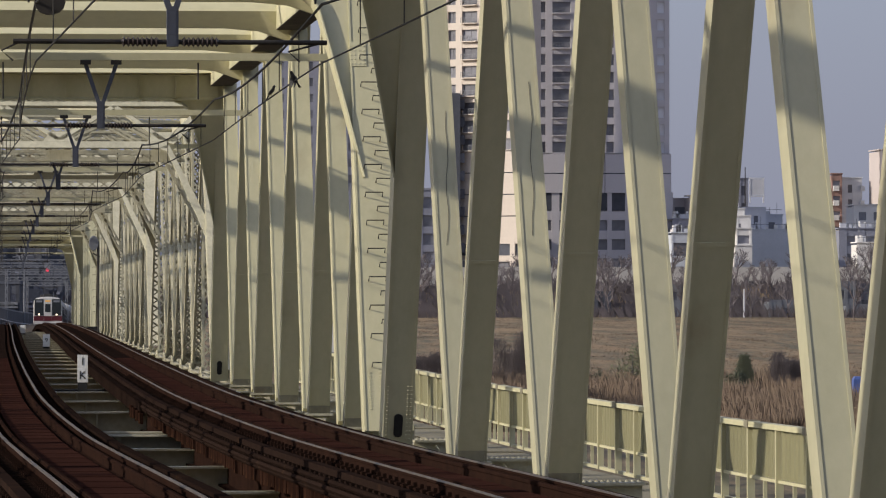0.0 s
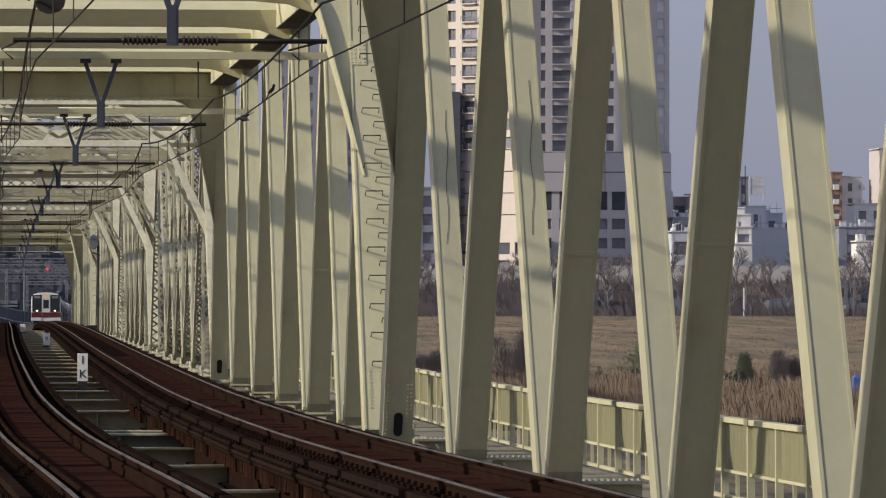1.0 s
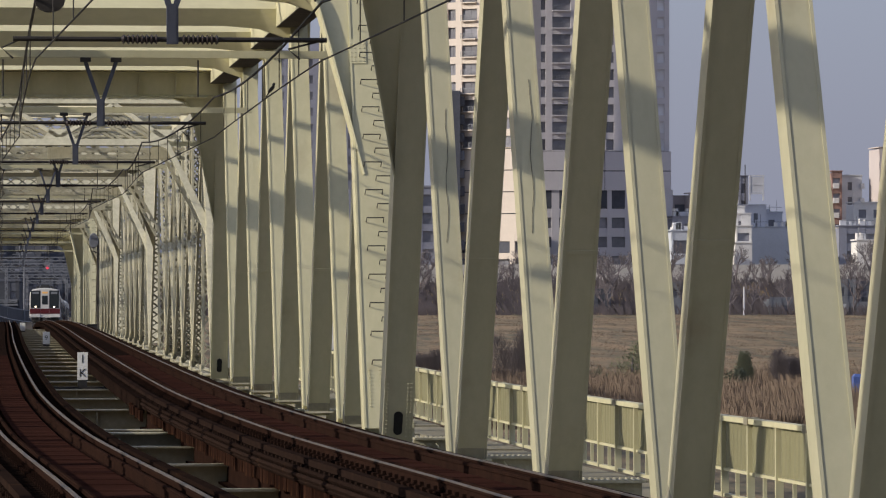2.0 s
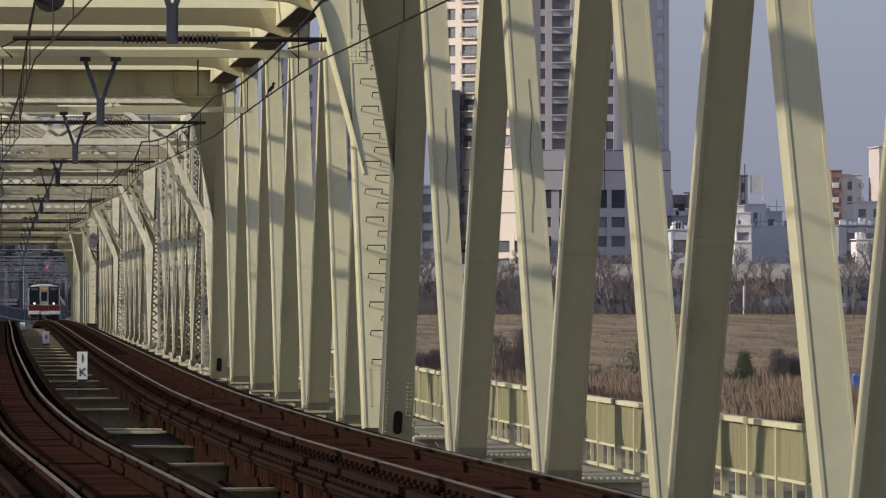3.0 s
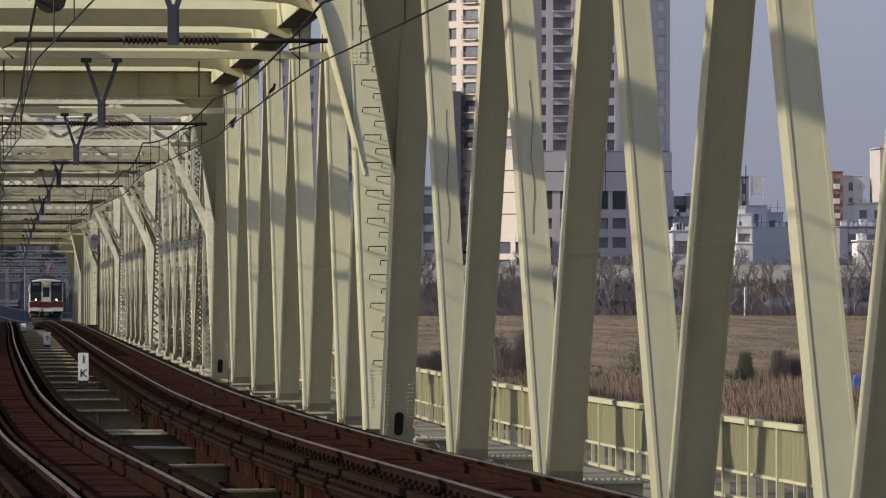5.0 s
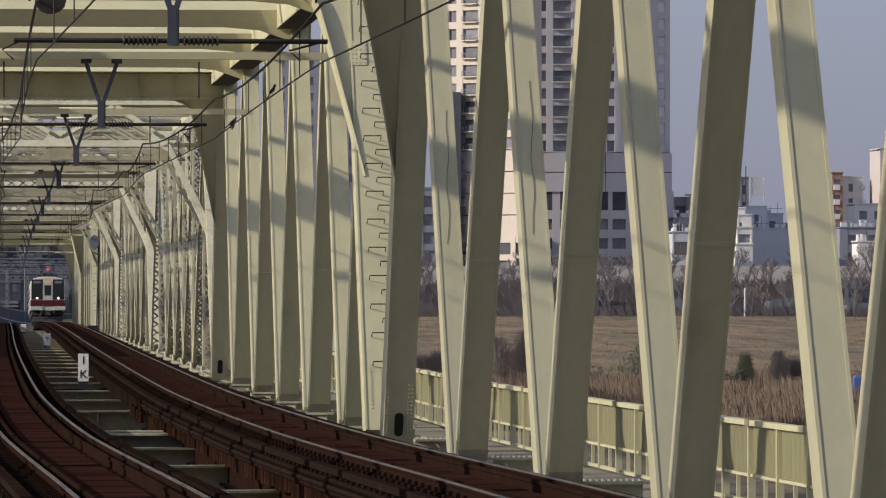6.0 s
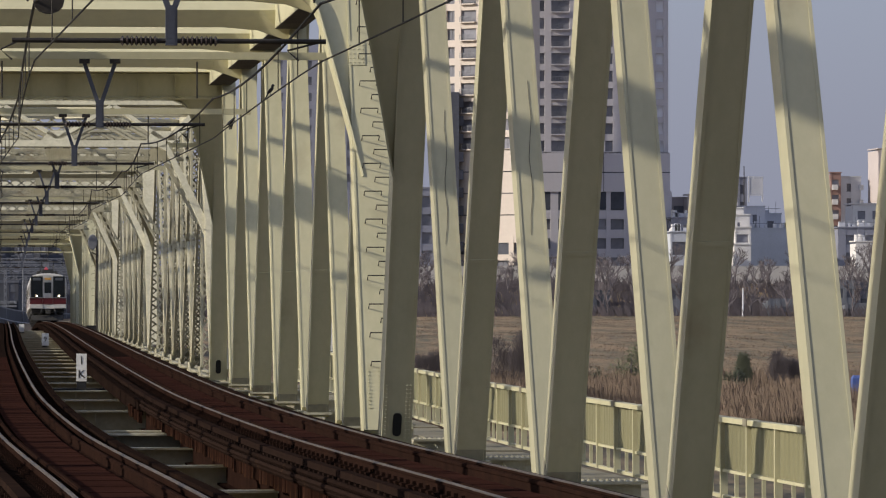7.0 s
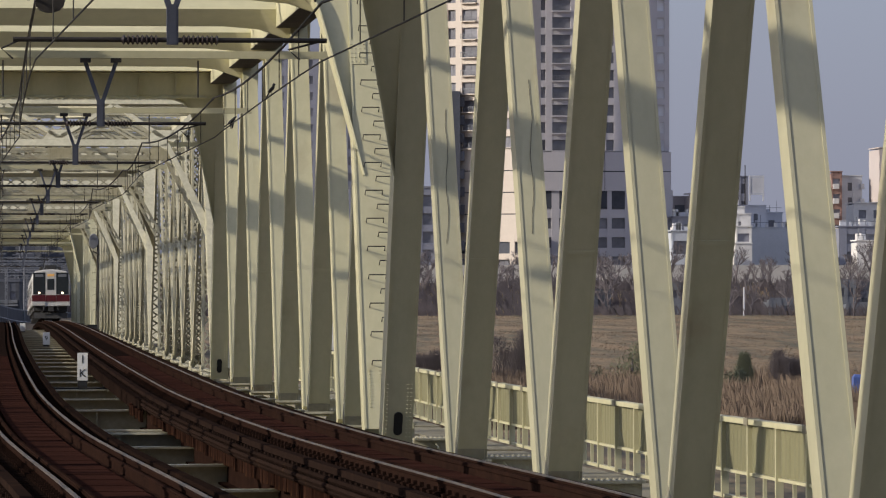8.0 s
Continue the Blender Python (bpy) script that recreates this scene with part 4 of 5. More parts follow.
        part("snow_plough", Geo().loft([[(-1.2, -0.2, 0.2), (1.2, -0.2, 0.2), (1.2, -0.05, 0.2), (-1.2, -0.05, 0.2)], [(-1.25, -0.08, 0.62), (1.25, -0.08, 0.62), (1.25, 0.05, 0.62), (-1.25, 0.05, 0.62)]]), TRAINDARK, th)
        for sx in (-1, 1):
            part("jumper_cable", Geo().tube([(sx * 0.5, -0.16, 1.1), (sx * 0.55, -0.3, 0.8), (sx * 0.7, -0.2, 0.6)], 0.04, 6), TRAINDARK, th)
        pg = part("pantograph", Geo().loft([[(x * k, y, z) for x, z in ((-0.6, T - 0.05), (0.6, T - 0.05), (0.45, T + 0.34), (-0.45, T + 0.34))] for y, k in ((2.2, 0.85), (2.5, 1.0), (4.4, 1.0), (4.6, 0.85))]), BLACK, th, "folding dark pantograph")
        for sx in (-1, 1):
            part("pantograph_arm", Geo().tube([(sx * 0.6, 2.4, T + 0.2), (sx * 0.45, 4.4, T + 0.6), (sx * 0.5, 3.2, 4.86)], 0.04, 6), TRAINDARK, pg)
        part("contact_strip", Geo().box(-0.85, 0.85, 3.1, 3.3, 4.78, 4.84), TRAINDARK, pg)
    return th


TRAIN = [train_car(True, "leading ivory train car with dark red band and lit headlights")]
TRAIN.append(train_car(False, "trailing ivory train car with a dark red stripe"))
for k in range(2):
    TRAIN.append(copy_thing(TRAIN[1], Matrix()))


# ---------- line beyond the bridge ----------
def far_mast(d):
    th = thing("catenary_mast", on_line(d, MID), "grey lattice catenary portal beyond the bridge", "catenary mast", "masts beyond the bridge")
    for sx in (-1, 1):
        part("pole", lattice((sx * 5.2, 0, -1.0), (sx * 5.2, 0, 8.2), 0.28, 0.28, 0.8), MASTGREY, th)
    part("cross_truss", lattice((-5.4, 0, 7.2), (5.4, 0, 7.2), 0.4, 0.3, 0.9), MASTGREY, th)
    return th


fm = far_mast(500.0)
for d in (528, 556, 590, 630, 680):
    copy_thing(fm, on_line(d, MID))
rs = thing("railway_signal", on_line(556, MID + 0.7, 0), "colour light signal showing red on a gantry hanger", "signal")
part("hanger", Geo().tube([(0, 0, 8.6), (0, 0, 8.0)], 0.06, 6), DARK, rs)
part("back_plate", Geo().box(-0.3, 0.3, -0.1, 0.1, 6.9, 8.1), MASTGREY, rs)
part("red_lamp", Geo().loft([[(0.19 * math.cos(a), y, 7.5 + 0.19 * math.sin(a)) for a in np.linspace(0, 2 * math.pi, 14, endpoint=False)] for y in (-0.2, -0.1)]), REDLAMP, rs, "lit red lamp")
for sx in (-1, 1):
    tagged(part("parapet", sweep(MID + sx * 4.92, 462, 700, [(-0.15, -2.5), (0.15, -2.5), (0.15, 1.1), (-0.15, 1.1)], 8), PIER), "grey concrete parapet of the approach viaduct", "parapet", "parapets of the approach")
for sx in (-1, 1):
    th = thing("approach_fence", Matrix(), "grey post fence on the approach viaduct", "fence", "fences of the approach")
    for k in range(40):
        part("post", Geo().box(-0.07, 0.07, -0.07, 0.07, -0.5, 2.3), MASTGREY, th).matrix_basis = on_line(464 + 5.0 * k, MID + sx * 4.6)
    for z in (1.2, 2.2):
        part("rail", sweep(MID + sx * 4.6, 464, 660, [(-0.04, z), (0.04, z), (0.04, z + 0.08), (-0.04, z + 0.08)], 8), FARGREY, th)
tagged(part("approach_deck", sweep(MID, 470.4, 720, [(-4.75, -9), (4.75, -9), (4.75, -0.156), (-4.75, -0.156)], 4), PIER), "grey concrete viaduct deck of the far approach", "viaduct", kind="structure")
tagged(part("approach_deck", sweep(MID, 461.2, 470.4, [(-4.75, -9), (4.75, -9), (4.75, -0.386), (-4.75, -0.386)], 2), PIER), "grey concrete end of the far viaduct deck", "viaduct", kind="structure")
tagged(part("abutment", sweep(MID, -60, 21.5, [(-7.5, -9), (7.5, -9), (5.6, -0.156), (-5.6, -0.156)], 4), PIER), "grey concrete abutment at the near end", "abutment", kind="structure")


for sx in (-1, 1):
    nw = thing("noise_wall", Matrix(), "dark blue-grey noise wall along the approach viaduct", "wall", "noise walls of the approach")
    part("panel_run", sweep(MID + sx * 5.15, 500, 700, [(-0.06, -1.0), (0.06, -1.0), (0.06, 3.6), (-0.06, 3.6)], 8), FARDARK, nw)
    part("coping", sweep(MID + sx * 5.15, 500, 700, [(-0.1, 3.601), (0.1, 3.601), (0.1, 3.75), (-0.1, 3.75)], 8), MASTGREY, nw)


# ---------- town ----------
def building(name, label, x0, x1, d, z0, z1, storey, cols, wall, depth=14, win=0.62, sill=0.18, setback=0.35, roof=True, group="buildings behind the levee", pale=False, turn=0.0):
    """A house block: a core, bands between the storeys, piers between the window columns, and a pane in each opening."""
    th = thing(name, Matrix.Translation((x0, d, 0)) @ Euler((0, 0, radians(turn))).to_matrix().to_4x4(), label, "building", group)
    w = x1 - x0
    part("wall", Geo().box(0, w, setback, depth, z0 - 4, z1), wall, th)
    n = max(1, int(round((z1 - z0) / storey)))
    st = (z1 - z0) / n
    for k in range(n + 1):
        za = z0 + st * k - (st * (1 - win) * (1 - sill) if k else 0)
        zb = z0 + st * k + (st * (1 - win) * sill if k < n else 0.3)
        part("floor_band", Geo().box(0, w, 0, setback, za, zb), wall, th)
    xs = [0.0]
    for a, b in cols:
        xs += [a, b]
    xs.append(w)
    for i in range(0, len(xs), 2):
        if xs[i + 1] - xs[i] > 0.02:
            part("pier", Geo().box(xs[i], xs[i + 1], -0.06, setback - 0.003, z0, z1 + 0.25), wall, th)
    for a, b in cols:
        pane = Geo().box(0, b - a, setback - 0.05, setback - 0.01, 0, st * win).box((b - a) / 2 - 0.06, (b - a) / 2 + 0.06, setback - 0.09, setback - 0.05, 0, st * win).mesh("window")
        for k in range(n):
            part("window", pane, PALEGLASS if pale and b == cols[-1][1] else FARGLASS, th).matrix_basis = Matrix.Translation((a, 0, z0 + st * k + st * (1 - win) * sill))
    if roof:
        part("roof", Geo().box(-0.1, w + 0.1, -0.15, depth + 0.1, z1 + 0.25, z1 + 0.6), wall, th)
        part("roof_house", Geo().box(w * 0.3, w * 0.62, 3, 8, z1 + 0.6, z1 + 2.6), wall, th)
    return th


# high apartment tower: pale lit block and mauve-grey block on a wider base
def balconies(th, cols, z0, storey, n, wall, proud=0.55):
    """A slab and a railed parapet in front of each window of the columns."""
    for a, b in cols:
        slab = Geo().box(0, b - a, -proud, 0.3, -0.12, 0.06)
        rail = Geo().box(0.06, b - a - 0.06, -proud, -proud + 0.06, 0.92, 1.0)
        for i in range(int((b - a) / 0.28)):
            rail.box(0.08 + 0.28 * i, 0.15 + 0.28 * i, -proud + 0.01, -proud + 0.05, 0.06, 0.92)
        sm, rm = slab.mesh("balcony"), rail.mesh("railing")
        for k in range(n):
            bl = part("balcony", sm, wall, th)
            bl.matrix_basis = Matrix.Translation((a, 0, z0 + storey * k))
            part("railing", rm, MASTGREY, bl)["kind"] = "stuff"


def panelled_base(name, label, x0, d, w, depth, z0, z1, rows, cols, wall, turn=0.0):
    """Plain storeys clad in large panels with open joints."""
    th = thing(name, Matrix.Translation((x0, d, 0)) @ Euler((0, 0, radians(turn))).to_matrix().to_4x4(), label, "building", "buildings behind the levee")
    part("wall", Geo().box(0.02, w - 0.02, 0.25, depth, z0 - 3, z1 - 0.05), FARDARK, th)
    h, pw = (z1 - z0) / rows, w / cols
    pane = Geo().box(0.06, pw - 0.06, 0, 0.26, 0.09, h - 0.09).mesh("panel")
    for i in range(cols):
        for k in range(rows):
            part("panel", pane, wall, th).matrix_basis = Matrix.Translation((pw * i, 0, z0 + h * k))
    return th


MAUVECOLS = [(2.4, 4.1), (5.4, 7.1), (8.3, 11.6), (14.0, 16.0), (18.0, 19.4), (21.8, 23.8), (27.2, 28.5)]
tw = building("apartment_tower", "high mauve-grey apartment tower with window columns", 93.0, 122.4, 902, 25.6, 110, 3.15, MAUVECOLS, MAUVE, 20, 0.62, 0.1, 0.5, pale=True, turn=1)
balconies(tw, MAUVECOLS[2:4], 25.6, 84.4 / 27, 27, MAUVE)
panelled_base("tower_podium", "mauve-grey panelled podium of the tower", 92.6, 900.5, 29.9, 24, 18.4, 25.5, 2, 5, MAUVE)
building("tower_ground_floors", "mauve-grey base of the tower with deep openings", 92.8, 122.8, 900.8, 4.6, 18.3, 3.4, [(2.5, 5.0), (6.0, 8.2), (9.6, 12.0), (15.0, 18.2), (19.0, 21.4), (22.6, 25.0), (26.2, 28.4)], MAUVE, 22, 0.55, 0.2, 0.45, roof=False)
tw = building("apartment_tower", "pale beige apartment tower with balconies in sunlight", 80.6, 98.6, 892, 25.6, 112, 3.15, [(1.2, 2.9), (4.2, 7.4), (12.6, 14.6)], BEIGE, 4, 0.62, 0.1, 0.5, roof=False, turn=-38)
balconies(tw, [(4.2, 7.4)], 25.6, 86.4 / 27, 27, BEIGE, 0.7)
panelled_base("tower_podium", "pale beige panelled lower storeys of the tower", 80.7, 891.9, 17.8, 4, 10.3, 25.5, 4, 1, BEIGE, turn=-38)
building("tower_ground_floors", "pale beige ground floors with glazed front", 80.7, 98.5, 891.9, 4.0, 10.2, 3.1, [(3.2, 6.0), (7.0, 10.0), (11.0, 14.0), (15.0, 17.2)], BEIGE, 4, 0.66, 0.1, 0.6, roof=False, turn=-38)
an = thing("stair_annex", Matrix.Translation((81.9, 887.5, 0)), "dark mauve stepped stair annex against the beige tower", "building", "buildings behind the levee")
part("wall", Geo().box(0, 1.5, 0, 3, 3, 35.7), FARDARK, an)
for k in range(10):
    part("landing", Geo().box(1.503, 2.3, 0.2, 2.6, 4.6 + 3.15 * k, 6.3 + 3.15 * k), FARDARK, an)
building("apartment_tower", "dark blue-grey tower block with small windows", 53.8, 71.3, 950, 2.5, 44.9, 3.0, [(1, 2.4), (3.6, 5), (6.4, 7.8), (9, 10.4), (11.6, 13), (14.4, 16)], TOWERSLATE, 14, 0.5, 0.3, 0.3)
building("apartment_block", "low grey block beside the tower", 64.0, 80.8, 890, 2.5, 18.5, 3.0, [(1, 3), (5, 7), (9, 11), (13, 15)], TOWERSLATE, 12)


# low houses and blocks to the side
def roof_clutter(th, w, z, seed, n=5):
    """Tanks, plant boxes, rails and aerials on a flat roof."""
    r = random.Random(seed)
    for _ in range(n):
        x, q, h = r.uniform(0.3, max(0.4, w - 1.2)), r.uniform(0.4, 1.1), r.uniform(0.4, 1.3)
        if r.random() < 0.4:
            part("water_tank", Geo().tube([(x, 2, z), (x, 2, z + h)], q * 0.5, 10), FARWHITE, th)
        else:
            part("plant_box", Geo().box(x, x + q, 1.5, 2.5, z, z + h), FARGREY, th)
    for i in range(2):
        x = r.uniform(0.2, w - 0.2)
        part("aerial", Geo().tube([(x, 1, z), (x, 1, z + r.uniform(1.2, 2.4))], 0.04, 4), MASTGREY, th)
    part("roof_rail", Geo().box(0.1, w - 0.1, 0.3, 0.36, z + 0.75, z + 0.83), MASTGREY, th)


BLOCKS = [("house_block", "brownish block under a flat overhanging roof", 123.4, 126.4, 905, 13.8, 17.2, 3.2, [(0.3, 2.6)], FARPINK, 10, 0.0),
          # separate slim block, added to show the sunlit side of the one above
          ("house_block", "slim block added as the sunlit pink side of the brownish block", 125.5, 127.2, 899, 2.4, 17.6, 3.2, [(0.7, 1.1)], FARPINK, 6, 0.0),
          ("house_block", "grey house with a brown roof deck", 121.9, 126.2, 895, 2.4, 13.4, 2.8, [(0.6, 1.6), (2.2, 3.6)], TOWERSLATE, 8, 0.0),
          ("house_block", "blue-grey shed with a wide dark window band", 118.4, 122.3, 870, 2.5, 10.7, 4.0, [(0.3, 3.6)], ROOFBLUE, 9, 0.0),
          ("house_block", "white stepped house seen over the levee, lowest part", 131.0, 133.9, 880, 2.5, 8.6, 3.1, [], FARWHITE, 5, 0.0),
          ("house_block", "white stepped house seen over the levee, balcony storey", 131.3, 134.0, 881, 9.0, 11.6, 2.6, [(0.2, 2.3)], FARWHITE, 5, 0.0),
          ("house_block", "white stepped house seen over the levee, upper storey", 131.7, 134.3, 884, 2.5, 13.8, 3.1, [(0.4, 0.9)], FARWHITE, 5, 0.0),
          ("house_block", "white stepped house seen over the levee, roof storey", 132.2, 133.8, 888, 2.5, 15.1, 3.1, [], FARWHITE, 4, 0.0),
          ("house_block", "pale grey flat-roofed block beside the white house", 136.2, 140.2, 905, 2.5, 15.6, 3.1, [(1.8, 2.6)], FARGREY, 10, 0.0),
          ("house_block", "grey block with roof plant", 140.6, 146.4, 925, 2.5, 14.6, 3.1, [(0.8, 1.8), (3.2, 4.4)], FARGREY, 12, 0.0),
          ("warehouse", "long blue-grey warehouse with a flat roof", 136.8, 144.5, 900, 2.5, 11.6, 9.0, [], ROOFBLUE, 20, 0.0),
          ("house_block", "slate-blue stair tower beside a roof sign", 143.5, 145.3, 960, 2.5, 22.0, 3.0, [(0.5, 1.2)], TOWERSLATE, 6, 0.0),
          ("house_block", "grey-blue apartment block with side balconies", 171.7, 176.0, 1010, 2.5, 23.2, 2.9, [(1.4, 2.3)], ROOFBLUE, 12, 0.0),
          ("house_block", "red brick apartment front with white balconies", 169.5, 171.6, 1008, 2.5, 24.0, 2.9, [(0.3, 1.7)], BRICKRED, 6, 0.0),
          ("house_block", "cream flat-roofed apartment block with few windows", 156.2, 161.3, 905, 2.5, 16.1, 2.9, [(0.9, 2.3), (3.6, 4.6)], FARWHITE, 8, 0.0),
          ("house_block", "wide slate-grey workshop behind the flood wall", 151.0, 158.0, 890, 2.5, 11.7, 3.2, [(1.4, 3.6), (4.6, 6.4)], TOWERSLATE, 9, 0.0),
          ("house_block", "small beige rendered house behind the wall", 150.4, 153.2, 868, 2.5, 9.0, 3.2, [(2.2, 2.6)], FARWHITE, 6, 0.0),
          ("house_block", "pinkish white high-rise apartment block", 177.8, 186.0, 1000, 2.5, 28.6, 2.9, [(0.6, 1.5), (2.3, 3.2), (4.4, 5.4)], FARPINK, 12, 0.0),
          ("house_block", "low grey terraced houses in a row", 144.8, 151.0, 905, 2.5, 11.0, 3.0, [(0.8, 2.2), (3.8, 5.2)], ROOFBLUE, 9, 0.0)]
for k, (name, lab, x0, x1, d, z0, z1, st, cols, mat, dep, turn) in enumerate(BLOCKS):
    th = building(name, lab, x0, x1, d, z0, z1, st, cols, mat, dep, 0.55, 0.25, 0.3, roof=False, turn=turn)
    part("roof_edge", Geo().box(-0.15, x1 - x0 + 0.15, -0.2, dep, z1 + 0.3, z1 + 0.5), mat, th)
    if k in (2, 3, 9, 10, 15, 16):
        roof_clutter(th, x1 - x0, z1 + 0.5, 60 + k, 7)
    if k in (12, 13):
        for i in range(7):
            part("balcony", Geo().box(-0.25 if k == 13 else 3.9, 0.9 if k == 13 else 4.7, -0.7, 0.0, 0, 1.05), FARWHITE if k == 13 else ROOFBLUE, th).matrix_basis = Matrix.Translation((0.5 if k == 13 else 0.0, 0, 3.2 + 2.95 * i))
gt = thing("roof_sign_frame", Matrix.Translation((144.9, 955, 17.6)), "steel rooftop sign frame with antenna", "sign frame")
for x in (0, 2.6):
    part("leg", Geo().beam((x, 0, 0), (x, 0, 4.8), 0.25, 0.25), FARGREY, gt)
for z in (1.2, 2.9, 4.6):
    part("rail", Geo().box(-0.1, 2.8, -0.1, 0.1, z, z + 0.22), FARGREY, gt)
part("panel", Geo().box(0.2, 2.5, -0.05, 0.05, 1.5, 4.5), FARGREY, gt)
part("antenna", Geo().tube([(-0.9, 0, -0.8), (-0.9, 0, 6.8)], 0.09, 6), DARK, gt)

# sheds and small houses at the foot of the levee
for x0, x1, d, zt, mat, lab in ((110.4, 113.8, 709, -0.3, MASTGREY, "grey shed at the levee foot"), (120.1, 124.0, 702, -0.9, MASTGREY, "low pale garage at the levee foot"), (95.4, 98.9, 704, 1.9, MASTGREY, "low grey shed at the levee foot"), (109.2, 110.2, 702, -0.6, MASTGREY, "small pale grey shed at the levee foot"),
                                (119.3, 122.2, 706, 2.3, MASTGREY, "small grey house at the levee foot"), (122.6, 124.6, 706, 2.0, FARDARK, "dark small house at the levee foot"), (84.0, 87.5, 706, 0.9, FARDARK, "dark shed at the levee foot")):
    building("shed", lab, x0, x1, d, -2.6, zt, 2.4, [(0.4, 1.2), (1.7, 2.5)], mat, 5, 0.5, 0.25, 0.2, roof=False, group="sheds below the levee")
pl = thing("utility_pole", Matrix.Translation((105.4, 700, -2.7)), "slim pale pole at the levee foot", "pole", "poles in the town")
part("pole", Geo().tube([(0, 0, -0.3), (0, 0, 4.2)], [0.13, 0.1], 6), FARGREY, pl)
ridge = Geo()
ridge.loft([[(-900 + 60 * k, 4300, -20), (-900 + 60 * k, 4300 - 5, 40 + 26 * noise.noise((k * 0.23, 1, 0)) + 8 * noise.noise((k * 0.9, 4, 0)))] for k in range(60)], close=False)
ridge.loft([[(-900 + 60 * k, 4295, 40 + 26 * noise.noise((k * 0.23, 1, 0)) + 8 * noise.noise((k * 0.9, 4, 0))), (-900 + 60 * k, 4500, -20)] for k in range(60)], close=False)
tagged(part("backdrop", ridge, HILLS), "faint blue hills on the far horizon", "hills", kind="structure")

# levee wall on the town side
lw = thing("levee_wall", Matrix.Translation((0, 752, 0)), "pale concrete flood wall along the levee crest", "wall", kind="structure")
for k in range(26):
    part("panel", Geo().box(0, 5.9, 0, 0.4, 1.5, 4.7), LEVEEWALL, lw).matrix_basis = Matrix.Translation((-6 + 6.0 * k, 0, 0.03 * (k % 3)))

# town beyond the far end of the line
rng = random.Random(5)
for row, (d0, lo, hi, n) in enumerate(((640, 0.5, 3.6, 22), (690, 1.5, 4.5, 20), (800, 2.5, 6.0, 12), (930, 4.5, 9.0, 14), (1120, 7.0, 12.5, 18), (1350, 9.0, 15.0, 18), (1560, 12.0, 18.0, 18))):
    for k in range(n):
        d = d0 + rng.uniform(0, 60)
        x = (-70 + 270 * (k + rng.uniform(-0.2, 0.2)) / n) * d / 9000
        w = rng.uniform(2.2, 5.2)
        if row < 2 and abs(x - line(d, MID).x + w / 2) < 6.5 + w / 2:
            continue
        z0 = ground_z(x, d) - 1
        tn = building("town_house", "distant slate grey town building", x, x + w, d, z0, z0 + rng.uniform(lo, hi) + 3, 2.9, [(0.4, 1.1), (w - 1.2, w - 0.5)], FARDARK if row < 3 or k % 3 else TOWERSLATE, 7, 0.5, 0.3, 0.25, roof=(k % 3 == 0), group="town beyond the line", turn=rng.uniform(-12, 12))
        top = z0 + 3 + lo
        eaves = Geo()
        for i in range(5):
            q = rng.uniform(z0 + 1.5, top)
            a = rng.uniform(-0.3, w * 0.5)
            eaves.box(a, a + rng.uniform(0.6, w * 0.7), -0.5, -0.08 - 0.003 * i, q, q + rng.uniform(0.12, 0.4))
        part("cladding", eaves, (MASTGREY, TOWERSLATE, TOWERSLATE)[(k + row) % 3], tn)["kind"] = "stuff"
        if k % 4 == 1:
            part("aerial", Geo().tube([(w * 0.4, 1, top - 1), (w * 0.4, 1, top + rng.uniform(1.5, 3.5))], 0.06, 4), MASTGREY, tn)
for k in range(14):
    d = 620 + 40 * k
    x = (-20 + 150 * rng.random()) * d / 9000
    z = ground_z(x, d)
    up = thing("utility_pole", Matrix.Translation((x, d, z)), "grey concrete utility pole with cross arms", "pole", "poles in the town")
    part("pole", Geo().tube([(0, 0, -0.5), (0, 0, rng.uniform(9, 12))], [0.11, 0.07], 6), MASTGREY, up)
    for zz in (7.6, 8.4):
        part("cross_arm", Geo().box(-1.0, 1.0, -0.06, 0.06, zz, zz + 0.14), MASTGREY, up)


# ---------- plants ----------
def bare_tree(seed, h):
    """Bare winter tree: a trunk that forks again and again into twigs."""
    r = random.Random(seed)
    trunk, crown = Geo(), Geo()

    def grow(p, d, length, rad, level):
        q = p + d * length
        mid = p + d * length * 0.5 + Vector((r.uniform(-1, 1), r.uniform(-1, 1), 0)) * length * 0.06
        (trunk if level < 2 else crown).tube([p, mid, q], [rad, rad * 0.85, rad * 0.68], 5 if level < 2 else 3)
        if level >= 5:
            return
        for _ in range(3 if level < 4 else 4):
            nd = (d + Vector((r.uniform(-1, 1), r.uniform(-1, 1), r.uniform(-0.15, 0.7))) * 0.75).normalized()
            grow(p + d * length * r.uniform(0.55, 1.0), nd, length * r.uniform(0.55, 0.78), rad * 0.6, level + 1)

    grow(Vector((0, 0, -0.3)), Vector((0, 0, 1)), h * 0.30, h * 0.022, 0)
    return trunk.mesh("trunk"), crown.mesh("crown")


